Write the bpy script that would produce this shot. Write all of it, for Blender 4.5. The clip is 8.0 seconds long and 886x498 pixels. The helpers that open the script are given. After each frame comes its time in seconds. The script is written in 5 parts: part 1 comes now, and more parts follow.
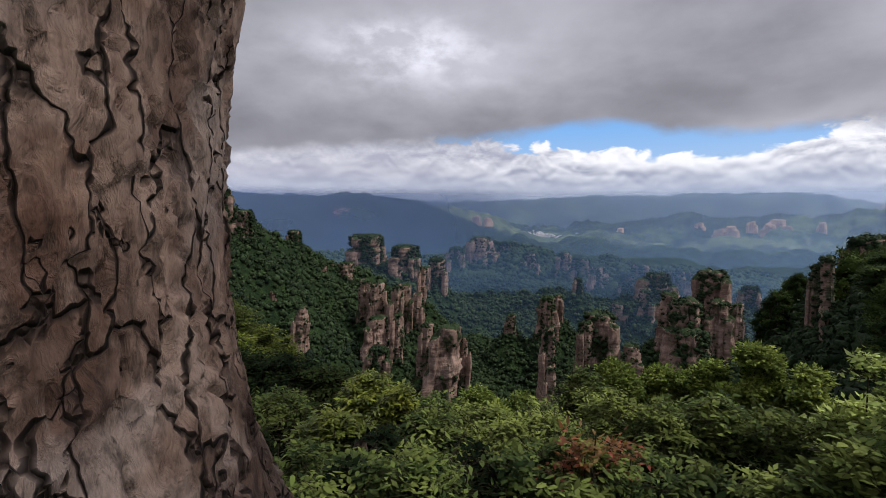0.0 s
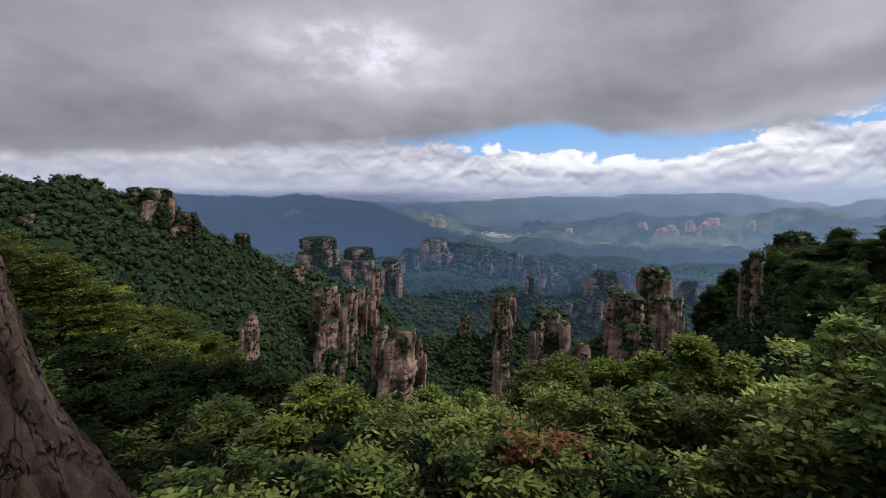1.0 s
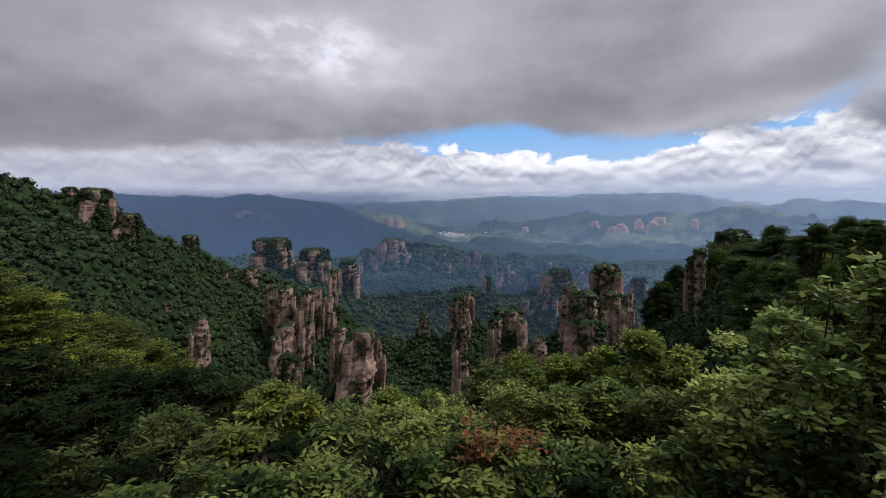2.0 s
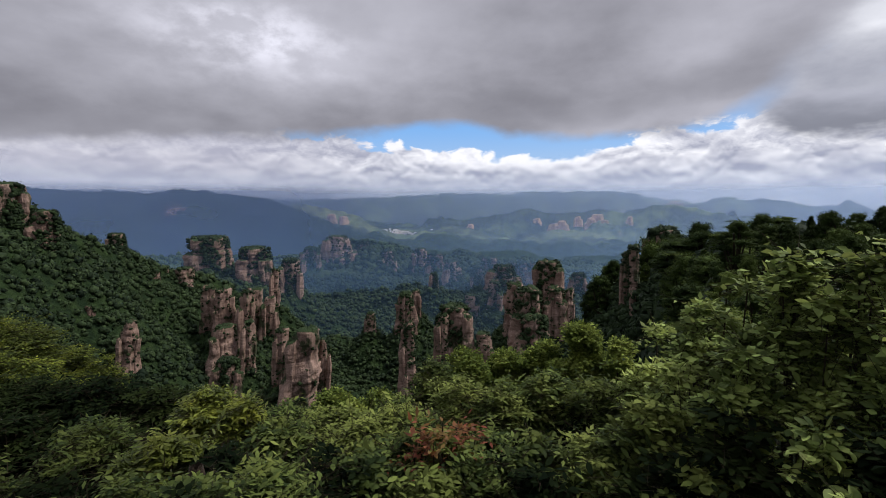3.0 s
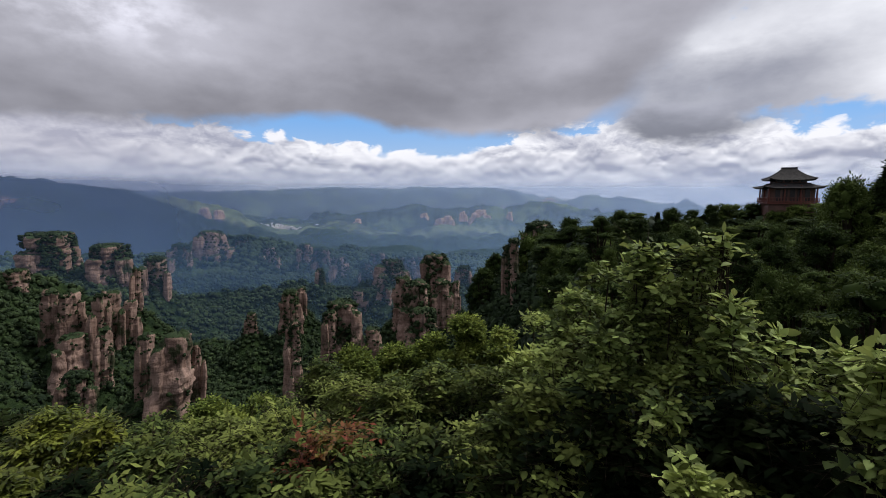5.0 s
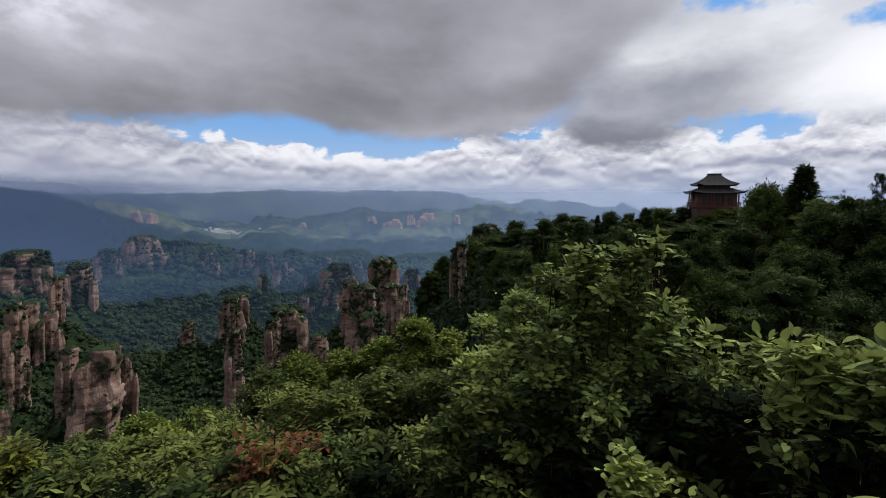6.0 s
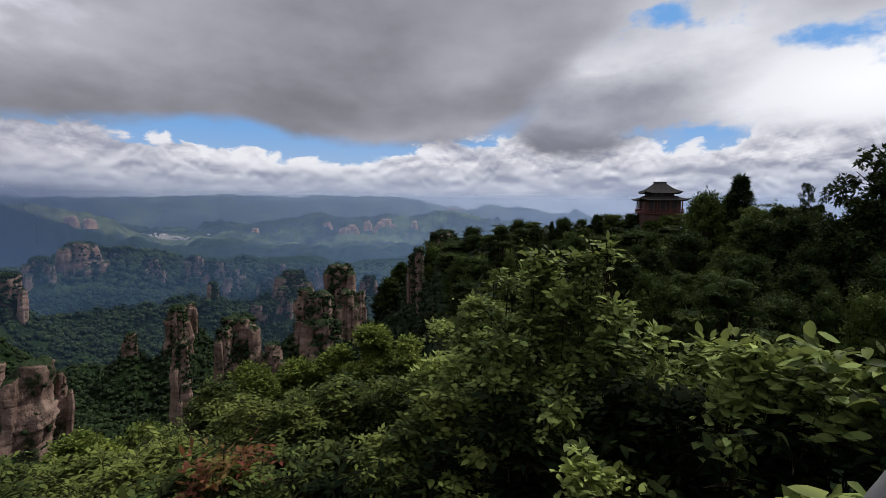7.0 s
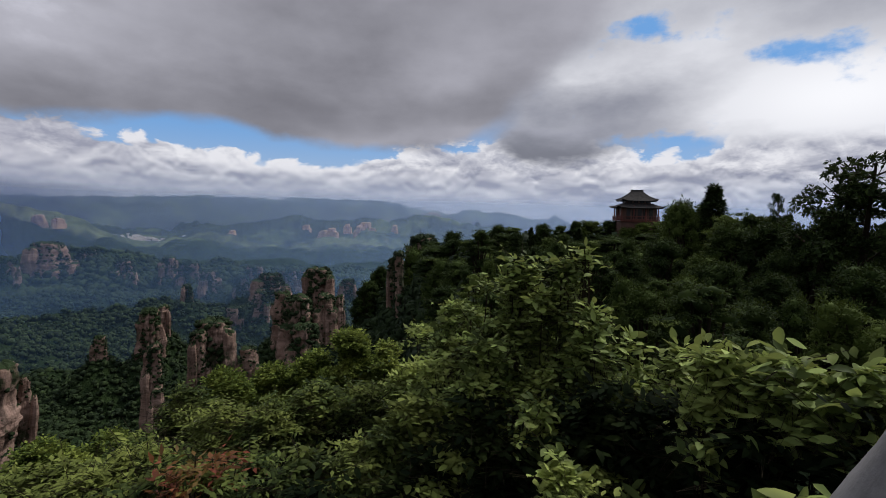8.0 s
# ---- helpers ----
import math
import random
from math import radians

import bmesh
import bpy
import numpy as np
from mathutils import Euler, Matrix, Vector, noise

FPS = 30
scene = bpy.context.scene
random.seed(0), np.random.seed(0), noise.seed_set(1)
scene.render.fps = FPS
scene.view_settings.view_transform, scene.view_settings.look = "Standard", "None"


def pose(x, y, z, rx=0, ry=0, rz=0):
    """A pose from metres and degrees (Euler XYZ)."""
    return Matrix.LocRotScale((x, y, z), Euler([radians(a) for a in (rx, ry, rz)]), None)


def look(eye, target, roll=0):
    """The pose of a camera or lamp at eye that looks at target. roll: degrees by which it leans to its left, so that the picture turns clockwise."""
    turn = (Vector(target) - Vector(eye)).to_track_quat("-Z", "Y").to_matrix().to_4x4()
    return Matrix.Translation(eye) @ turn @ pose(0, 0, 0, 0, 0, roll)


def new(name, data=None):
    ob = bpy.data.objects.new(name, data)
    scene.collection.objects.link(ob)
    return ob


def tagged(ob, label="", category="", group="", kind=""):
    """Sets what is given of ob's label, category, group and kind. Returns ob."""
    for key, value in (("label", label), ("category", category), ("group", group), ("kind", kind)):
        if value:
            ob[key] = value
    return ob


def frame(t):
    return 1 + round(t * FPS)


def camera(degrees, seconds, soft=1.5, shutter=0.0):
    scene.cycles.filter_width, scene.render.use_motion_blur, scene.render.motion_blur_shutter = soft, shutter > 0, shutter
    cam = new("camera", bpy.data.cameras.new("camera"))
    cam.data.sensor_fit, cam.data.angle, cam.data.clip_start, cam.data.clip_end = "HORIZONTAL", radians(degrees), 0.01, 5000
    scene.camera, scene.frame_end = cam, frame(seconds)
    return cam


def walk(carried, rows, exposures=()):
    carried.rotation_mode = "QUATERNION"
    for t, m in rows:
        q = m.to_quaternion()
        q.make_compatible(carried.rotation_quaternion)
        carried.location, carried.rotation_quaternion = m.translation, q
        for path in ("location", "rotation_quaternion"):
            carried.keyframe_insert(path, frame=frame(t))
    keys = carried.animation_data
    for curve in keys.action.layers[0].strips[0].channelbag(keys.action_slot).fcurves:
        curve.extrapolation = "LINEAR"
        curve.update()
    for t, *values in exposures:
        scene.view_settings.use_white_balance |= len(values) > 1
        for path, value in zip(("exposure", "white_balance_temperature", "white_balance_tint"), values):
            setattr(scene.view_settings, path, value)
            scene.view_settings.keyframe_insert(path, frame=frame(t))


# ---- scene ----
cam = camera(86.0, 8.0, soft=0.75)


EYE = [  # seconds; how far the camera has slid right, ahead and up, in metres: a quick step past the trunk, then a slow drift
    (0.0, 0.0, 0.0, 0.0), (0.3, 0.027, 0.010, -0.002), (0.5, 0.060, -0.012, -0.002), (0.7, 0.0605, -0.0105, -0.012), (1.0, 0.062, -0.010, -0.020),
    (1.5, 0.068, -0.007, -0.016), (3.0, 0.080, 0.0, -0.006), (5.0, 0.092, 0.005, 0.0), (8.0, 0.104, 0.006, 0.0),
]


def slid(t):
    times, *ways = zip(*EYE)
    return [float(np.interp(t, times, v)) for v in ways]


PATH = [
    (t, pose(*slid(t), 90 + pitch, roll, yaw))
    for t, yaw, pitch, roll in [
        (0.0, 0.0, -5.3, 0.24), (0.3, -1.58, -5.28, 0.40), (0.5, -2.67, -5.27, 0.48), (0.7, -3.80, -5.23, 0.50), (1.0, -5.60, -5.17, 0.53), (1.5, -8.02, -5.14, 0.65),
        (3.0, -17.18, -5.66, 0.44), (3.5, -20.62, -5.97, 0.26), (4.0, -23.81, -6.30, 0.16), (4.5, -27.02, -6.39, -0.03),
        (5.0, -30.60, -6.31, -0.27), (6.5, -39.60, -5.52, -0.47), (7.0, -41.99, -5.12, -0.70), (7.5, -43.42, -4.76, -1.11),
        (8.0, -44.32, -4.53, -1.55),
    ]
]
walk(cam, PATH, exposures=[(0.0, 0.14, 6200, 11), (4.0, 0.12, 6200, 11), (5.0, 0.06, 6200, 11), (6.5, -0.10, 6200, 11), (8.0, -0.22, 6200, 11)])

# ---- small helpers ----
LEVEL = -1.6  # the viewing spot's ground below the eye


def on_dir(az, r, el):
    a = radians(az)
    return Vector((r * math.sin(a), r * math.cos(a), r * math.tan(radians(el))))


def mesh_of(name, verts, faces, smooth=False):
    me = bpy.data.meshes.new(name)
    me.from_pydata([tuple(v) for v in verts], [], [tuple(f) for f in faces])
    if smooth:
        me.polygons.foreach_set("use_smooth", [True] * len(me.polygons))
    me.update()
    return me


def fast_mesh(name, verts, tris, smooth=False):
    """A mesh from numpy arrays of points and triangles."""
    me = bpy.data.meshes.new(name)
    verts, tris = np.asarray(verts, np.float32), np.asarray(tris, np.int32)
    me.vertices.add(len(verts))
    me.vertices.foreach_set("co", verts.ravel())
    me.loops.add(tris.size)
    me.loops.foreach_set("vertex_index", tris.ravel())
    me.polygons.add(len(tris))
    me.polygons.foreach_set("loop_start", np.arange(0, tris.size, tris.shape[1], dtype=np.int32))
    if smooth:
        me.polygons.foreach_set("use_smooth", np.ones(len(tris), bool))
    me.update(calc_edges=True)
    return me


def part(name, data, material, parent=None, label=""):
    """One mesh object from a bmesh or a mesh, under its thing."""
    if isinstance(data, bmesh.types.BMesh):
        me = bpy.data.meshes.new(name)
        data.to_mesh(me)
        data.free()
        data = me
    if material and not data.materials:
        data.materials.append(material)
    ob = new(name, data)
    if parent:
        ob.parent = parent
    return tagged(ob, label)


def thing(name, m, label, category, group="", kind=""):
    ob = new(name)
    ob.matrix_basis = m
    return tagged(ob, label, category, group, kind)


class Net:
    """Builds node trees by arithmetic on sockets."""

    def __init__(self, tree):
        self.tree = tree
        tree.nodes.clear()

    def node(self, kind, **sets):
        n = self.tree.nodes.new(kind)
        for key, value in sets.items():
            if key in n.inputs:
                self.feed(n.inputs[key], value)
        return n

    def feed(self, socket, value):
        if isinstance(value, bpy.types.NodeSocket):
            self.tree.links.new(value, socket)
        else:
            socket.default_value = value

    def math(self, op, a, b=0.0, c=0.0):
        n = self.tree.nodes.new("ShaderNodeMath")
        n.operation = op
        for s, v in zip(n.inputs, (a, b, c)):
            self.feed(s, v)
        return n.outputs[0]

    def add(self, a, b): return self.math("ADD", a, b)
    def sub(self, a, b): return self.math("SUBTRACT", a, b)
    def mul(self, a, b): return self.math("MULTIPLY", a, b)

    def span(self, v, lo, hi, a=0.0, b=1.0, smooth=True):
        n = self.tree.nodes.new("ShaderNodeMapRange")
        n.interpolation_type = "SMOOTHSTEP" if smooth else "LINEAR"
        for key, val in zip(("Value", "From Min", "From Max", "To Min", "To Max"), (v, lo, hi, a, b)):
            self.feed(n.inputs[key], val)
        return n.outputs[0]

    def mix(self, f, a, b, blend="MIX"):
        n = self.tree.nodes.new("ShaderNodeMix")
        n.data_type, n.blend_type = "RGBA", blend
        self.feed(n.inputs[0], f)
        for s, v in ((n.inputs[6], a), (n.inputs[7], b)):
            self.feed(s, v if isinstance(v, bpy.types.NodeSocket) else (*v[:3], 1))
        return n.outputs[2]

    def noise(self, vec, scale, detail=3.0, rough=0.55, warp=0.0):
        n = self.tree.nodes.new("ShaderNodeTexNoise")
        for key, val in (("Vector", vec), ("Scale", scale), ("Detail", detail), ("Roughness", rough), ("Distortion", warp)):
            self.feed(n.inputs[key], val)
        return n.outputs[0]

    def scaled(self, vec, x, y, z):
        n = self.tree.nodes.new("ShaderNodeVectorMath")
        n.operation = "MULTIPLY"
        self.feed(n.inputs[0], vec)
        n.inputs[1].default_value = (x, y, z)
        return n.outputs[0]

    def bump(self, height, strength, distance):
        n = self.node("ShaderNodeBump", Strength=strength, Distance=distance)
        self.feed(n.inputs["Height"], height)
        return n.outputs[0]

    def join(self, x, y, z):
        n = self.tree.nodes.new("ShaderNodeCombineXYZ")
        for s, v in zip(n.inputs, (x, y, z)):
            self.feed(s, v)
        return n.outputs[0]


def material(name):
    m = bpy.data.materials.new(name)
    m.use_nodes = True
    net = Net(m.node_tree)
    out = net.node("ShaderNodeOutputMaterial")
    return m, net, out.inputs["Surface"]


# ---- world: a grey cloud deck, a blue gap and a band of cumulus near the horizon ----
SUN_AZ, SUN_EL = 98.0, 52.0
world = bpy.data.worlds.new("sky")
scene.world = world
world.use_nodes = True
w = Net(world.node_tree)
out = w.node("ShaderNodeOutputWorld")
sky = w.tree.nodes.new("ShaderNodeTexSky")
sky.sky_type, sky.sun_disc = "NISHITA", False
sky.sun_elevation, sky.sun_rotation = radians(SUN_EL), radians(SUN_AZ)
way = w.tree.nodes.new("ShaderNodeTexCoord").outputs["Generated"]
sep = w.node("ShaderNodeSeparateXYZ", Vector=way)
dx, dy, dz = sep.outputs
az = w.mul(w.math("ARCTAN2", dx, dy), 57.2958)
el = w.mul(w.math("ARCSINE", dz), 57.2958)
flat = w.join(w.mul(az, 0.1), w.mul(el, 0.145), 0.0)                # for clouds near the horizon
round_ = w.scaled(way, 1, 1, 2.0)                                   # for the deck, wider than high
stir_a, stir_b = w.noise(round_, 4.2, 5, 0.55), w.noise(w.scaled(way, -1.1, 0.9, 2.3), 4.6, 5, 0.55)
az_w, el_w = w.add(az, w.mul(w.sub(stir_a, 0.5), 15.0)), w.add(el, w.mul(w.sub(stir_b, 0.5), 6.0))


def spot(a, e, wa, we, power=1.0, calm=False):
    """A soft patch of the sky about a bearing and a height, from 0 to 1, ragged unless calm."""
    u = w.math("DIVIDE", w.sub(az if calm else az_w, a), wa)
    v = w.math("DIVIDE", w.sub(el if calm else el_w, e), we)
    d = w.add(w.mul(u, u), w.mul(v, v))
    return w.math("EXPONENT", w.mul(d, -power))


def skyline(pairs):
    """A height that changes from bearing to bearing."""
    v = pairs[0][1]
    for (a0, e0), (a1, e1) in zip(pairs, pairs[1:]):
        v = w.add(v, w.span(az, a0, a1, 0.0, e1 - e0, smooth=False))
    return v


def total(terms):
    v = 0.0
    for gain, patch in terms:
        v = w.add(v, w.mul(patch, gain))
    return v


def billow(lift):
    """Rounded cloud heaps near the horizon; lift shifts them down by some degrees."""
    at = w.join(w.mul(az, 0.13), w.sub(w.mul(el, 0.24), 0.24 * lift), 0.0)
    bend = w.tree.nodes.new("ShaderNodeVectorMath")
    bend.operation = "MULTIPLY_ADD"
    warp = w.tree.nodes.new("ShaderNodeTexNoise")
    for key, val in (("Vector", at), ("Scale", 2.0), ("Detail", 5.0)):
        w.feed(warp.inputs[key], val)
    w.feed(bend.inputs[0], warp.outputs[1])
    bend.inputs[1].default_value = (0.6, 0.6, 0.0)
    w.feed(bend.inputs[2], at)
    heap = w.tree.nodes.new("ShaderNodeTexVoronoi")
    heap.feature, heap.voronoi_dimensions = "SMOOTH_F1", "2D"
    for key, val in (("Vector", bend.outputs[0]), ("Scale", 1.5), ("Detail", 3.0), ("Roughness", 0.5), ("Lacunarity", 2.3), ("Smoothness", 0.6)):
        w.feed(heap.inputs[key], val)
    return w.sub(0.92, w.mul(heap.outputs["Distance"], 0.85))


n_puff, n_puff_low = billow(0.0), billow(0.55)
n_soft = w.noise(flat, 1.6, 5, 0.55, 0.2)
n_rag = w.noise(w.scaled(way, 1, 1, 1.7), 13.0, 6, 0.58)
n_wide = w.noise(round_, 2.3, 4, 0.5)
# blue above the cumulus, paler towards the horizon
blue = w.mix(w.span(el, 0, 11), (0.45, 0.57, 0.74), (0.17, 0.41, 0.80))
base = w.mix(0.015, blue, sky.outputs[0])
# cumulus: heaps with lit tops and grey undersides, lower where the blue shows above them
tops = skyline([(-40, 10), (-8, 9.5), (2, 8.6), (9, 7.9), (14, 6.9), (21, 6.4), (27, 6.1), (31, 5.5), (35, 6.3), (39, 8.4), (43, 9.0), (47, 8.6), (52, 10),
                (60, 10), (65, 7.2), (73, 7.2), (77, 12), (110, 20)])
heap_top = w.add(tops, w.add(w.mul(w.sub(n_puff, 0.55), 2.6), w.mul(w.sub(n_soft, 0.5), 2.6)))
puff = w.span(w.sub(heap_top, el), -0.18, 0.55)
crest = w.mul(w.span(w.sub(heap_top, el), 1.7, 0.1), w.span(az, 2, 16))
relief = w.add(w.mul(w.sub(n_puff, n_puff_low), 1.0), w.mul(w.sub(n_soft, 0.5), 1.1))
relief = w.add(relief, total([(0.42, crest), (0.50, spot(27.5, 5.0, 4.0, 0.9)), (0.45, spot(31.5, 4.3, 3.5, 0.8)), (0.34, spot(8, 3.4, 6, 0.7)), (0.22, spot(18.5, 4.8, 4, 0.9)),
                              (0.32, spot(39, 6.2, 5, 0.9)), (0.18, spot(46, 4.8, 6, 0.8)), (0.22, spot(-10, 6.0, 6, 0.6)), (0.16, spot(-18, 4.6, 4, 0.6)), (0.15, spot(70, 6, 9, 1.0))]))
puff_col = w.mix(w.span(relief, -0.28, 0.50, smooth=False), (0.41, 0.42, 0.51), (1.04, 1.02, 1.03))
puff_col = w.mix(w.span(az, 16, -10, 0.0, 0.62), puff_col, (0.50, 0.485, 0.56))
puff_col = w.mix(w.mul(w.span(el, 0.4, 4.0, 0.80, 0.0), w.span(az, 44, 62, 1.0, 0.5)), puff_col, (0.70, 0.72, 0.80))
low = w.mix(puff, base, puff_col)
# the grey deck: smooth and heavy, with one torn bright patch, ending in a soft lower edge that climbs out of sight to the right
edge = skyline([(-50, 4.8), (-34, 5.2), (-21, 5.9), (-10, 6.8), (0, 7.4), (9, 8.1), (14, 8.9), (20, 8.9), (25, 7.6), (34, 6.7), (40, 7.0), (47, 8.2), (52, 10.5), (57, 15.0),
                (63, 20.5), (72, 27), (110, 30), (150, 12), (180, 4.8)])
edge = w.add(edge, w.add(w.mul(w.sub(n_soft, 0.5), 1.8), w.add(w.mul(w.sub(stir_a, 0.5), 2.4), w.mul(w.sub(n_rag, 0.5), 1.0))))
deck = w.span(w.sub(el, edge), -0.8, w.span(az, 44, 56, 1.0, 3.6))
torn = w.span(n_rag, 0.36, 0.66, 0.25, 1.35)
light = total([(0.62, w.sub(n_wide, 0.5)), (0.30, w.sub(stir_b, 0.5)), (0.10, w.sub(n_rag, 0.5)), (0.11, w.span(el, 7, 22)), (0.46, w.mul(spot(-4, 17.0, 8.5, 2.6), torn)),
               (0.22, spot(5, 15.4, 13, 4.0)), (0.16, spot(-17, 18.4, 5, 2.4)), (0.10, spot(42, 16, 9, 4)), (0.14, spot(47, 20, 9, 5)), (0.26, spot(46, 9.0, 7, 1.4)),
               (0.15, spot(36, 7.9, 8, 1.0)), (-0.12, spot(-24, 8.5, 16, 3.0)), (-0.12, spot(22, 12.5, 12, 4.5)), (0.80, w.span(el, 26, 60)), (0.10, w.span(az, 46, 60))])
deck_col = w.mix(w.span(light, -0.22, 0.78, smooth=False), (0.182, 0.176, 0.196), (0.90, 0.88, 0.95))
# high thin white cloud behind the deck to the right, with holes of blue
holes = total([(1.0, spot(66.3, 19.8, 4.2, 1.9)), (1.0, spot(80.8, 15.8, 5.2, 1.5)), (1.1, spot(69, 8.0, 7, 1.1))])
thin = w.sub(1.0, w.span(w.add(holes, w.mul(w.sub(n_rag, 0.5), 2.4)), 0.30, 1.05))
glow = total([(1.0, w.sub(n_wide, 0.5)), (0.9, w.sub(stir_b, 0.5)), (0.35, w.sub(n_rag, 0.5)), (0.40, spot(61.7, 15.6, 5, 1.5)), (0.55, spot(70, 17.5, 6, 3)), (0.8, spot(83, 11.8, 11, 3.8)),
              (-0.25, spot(63, 11.5, 7, 2.5)), (-0.15, spot(74, 7.0, 10, 1.5))])
high_col = w.mix(w.span(glow, -0.35, 0.62, smooth=False), (0.36, 0.365, 0.42), (0.98, 0.97, 0.99))
high_col = w.mix(spot(84, 11.5, 9, 3.6, 1.0, True), high_col, (1.25, 1.23, 1.22))
right = w.mul(w.span(az, 45, 54), w.mul(w.span(el, 6.6, 9.0), thin))
right = w.mul(right, w.span(az, 175, 150))
open_ = w.mul(w.span(az, 46, 54), w.mul(w.span(el, 6.6, 9.0), w.span(az, 175, 150)))
col = w.mix(w.mul(open_, w.sub(1.0, thin)), low, base)
col = w.mix(right, col, high_col)
col = w.mix(deck, col, deck_col)
# one small dark cloud hanging below the deck
small = w.span(w.add(spot(57.5, 7.4, 6.6, 2.0), w.mul(w.sub(n_rag, 0.5), 0.5)), 0.18, 0.72)
small_col = w.mix(w.span(el_w, 6.5, 9.5), (0.265, 0.27, 0.31), (0.50, 0.50, 0.56))
col = w.mix(w.mul(small, w.span(el, 4.2, 5.4)), col, small_col)
col = w.mix(w.span(el, 25, 62), col, (1.05, 1.04, 1.09))              # the cloud thins towards the zenith
col = w.mix(w.span(el, -1, -4), col, (0.05, 0.06, 0.06))
bg = w.node("ShaderNodeBackground", Color=col, Strength=0.9)
w.feed(out.inputs[0], bg.outputs[0])

lamp = bpy.data.lights.new("sun", "SUN")
lamp.energy, lamp.angle, lamp.color = 3.1, radians(7), (1.0, 0.93, 0.81)
sun = new("sun", lamp)
sun.matrix_basis = look(on_dir(SUN_AZ, 100, SUN_EL), (0, 0, 0))

# ---- materials ----


def leaf_material(name, dark, light, tip, gloss=0.55, glow=0.42, shine=0.22):
    m, n, surf = material(name)
    geo = n.tree.nodes.new("ShaderNodeNewGeometry")
    info = n.tree.nodes.new("ShaderNodeObjectInfo")
    isl = geo.outputs["Random Per Island"]
    pos = n.tree.nodes.new("ShaderNodeTexCoord").outputs["Object"]
    patch = n.noise(pos, 1.6, 3)
    c = n.mix(n.math("POWER", isl, 1.7), dark, light)
    c = n.mix(n.mul(n.span(patch, 0.5, 0.72), 0.75), c, tip)
    c = n.mix(n.span(info.outputs["Random"], 0.0, 0.5, 0.45, 0.0), c, dark)
    c = n.mix(n.span(info.outputs["Random"], 0.6, 1.0, 0.0, 0.4), c, tip)
    p = n.node("ShaderNodeBsdfPrincipled", Roughness=gloss)
    n.feed(p.inputs["Base Color"], c)
    p.inputs["Specular IOR Level"].default_value = shine
    t = n.node("ShaderNodeBsdfTranslucent")
    n.feed(t.inputs["Color"], n.mix(0.5, c, tip))
    mixer = n.node("ShaderNodeMixShader", Fac=glow)
    n.feed(mixer.inputs[1], p.outputs[0])
    n.feed(mixer.inputs[2], t.outputs[0])
    n.feed(surf, mixer.outputs[0])
    return m


def crown_material(name, dark, light, size):
    """Far treetops, whose leaves are too small to tell apart."""
    m, n, surf = material(name)
    geo = n.tree.nodes.new("ShaderNodeNewGeometry")
    pos = geo.outputs["Position"]
    isl = geo.outputs["Random Per Island"]
    wide = n.noise(pos, 0.012, 3)
    tuft = n.noise(pos, size, 4, 0.7)
    tree = n.noise(pos, 0.16, 2)
    c = n.mix(n.span(n.add(n.mul(tree, 0.62), n.mul(isl, 0.40)), 0.30, 0.76), dark, light)
    c = n.mix(n.span(wide, 0.4, 0.65, 0, 0.4), c, light)
    c = n.mix(n.span(tuft, 0.35, 0.62, 0.30, 0.0), c, (0.006, 0.012, 0.006))
    p = n.node("ShaderNodeBsdfPrincipled", Roughness=0.8)
    p.inputs["Specular IOR Level"].default_value = 0.15
    n.feed(p.inputs["Base Color"], c)
    n.feed(p.inputs["Normal"], n.bump(tuft, 0.7, 1.0))
    n.feed(surf, p.outputs[0])
    return m


def rock_material():
    m, n, surf = material("sandstone")
    geo = n.tree.nodes.new("ShaderNodeNewGeometry")
    pos = geo.outputs["Position"]
    nor = n.node("ShaderNodeSeparateXYZ", Vector=geo.outputs["Normal"]).outputs[2]
    beds = n.noise(n.scaled(pos, 0.02, 0.02, 0.20), 1.0, 5, 0.65, 0.3)
    joint = n.noise(n.scaled(pos, 0.16, 0.16, 0.025), 1.0, 4, 0.6, 0.3)
    blot = n.noise(pos, 0.045, 4, 0.6)
    grit = n.noise(pos, 0.5, 4, 0.65)
    moss = n.noise(n.scaled(pos, 1, 1, 0.7), 0.06, 5, 0.65)
    c = n.mix(n.span(blot, 0.35, 0.65), (0.180, 0.116, 0.092), (0.285, 0.195, 0.160))
    c = n.mix(n.span(beds, 0.52, 0.36, 0, 0.55), c, (0.115, 0.072, 0.056))
    c = n.mix(n.span(grit, 0.55, 0.72, 0, 0.35), c, (0.33, 0.25, 0.205))
    c = n.mix(n.span(joint, 0.56, 0.70, 0, 0.60), c, (0.042, 0.033, 0.028))
    green = n.math("MAXIMUM", n.span(n.add(n.mul(nor, 0.6), moss), 0.74, 0.90), n.span(moss, 0.54, 0.62, 0, 0.9))
    c = n.mix(green, c, n.mix(grit, (0.010, 0.020, 0.008), (0.030, 0.050, 0.016)))
    p = n.node("ShaderNodeBsdfPrincipled", Roughness=0.9)
    p.inputs["Specular IOR Level"].default_value = 0.2
    n.feed(p.inputs["Base Color"], c)
    n.feed(p.inputs["Normal"], n.bump(n.add(n.mul(beds, 0.6), n.add(n.mul(joint, 0.8), n.mul(grit, 0.3))), 0.8, 4.0))
    n.feed(surf, p.outputs[0])
    return m


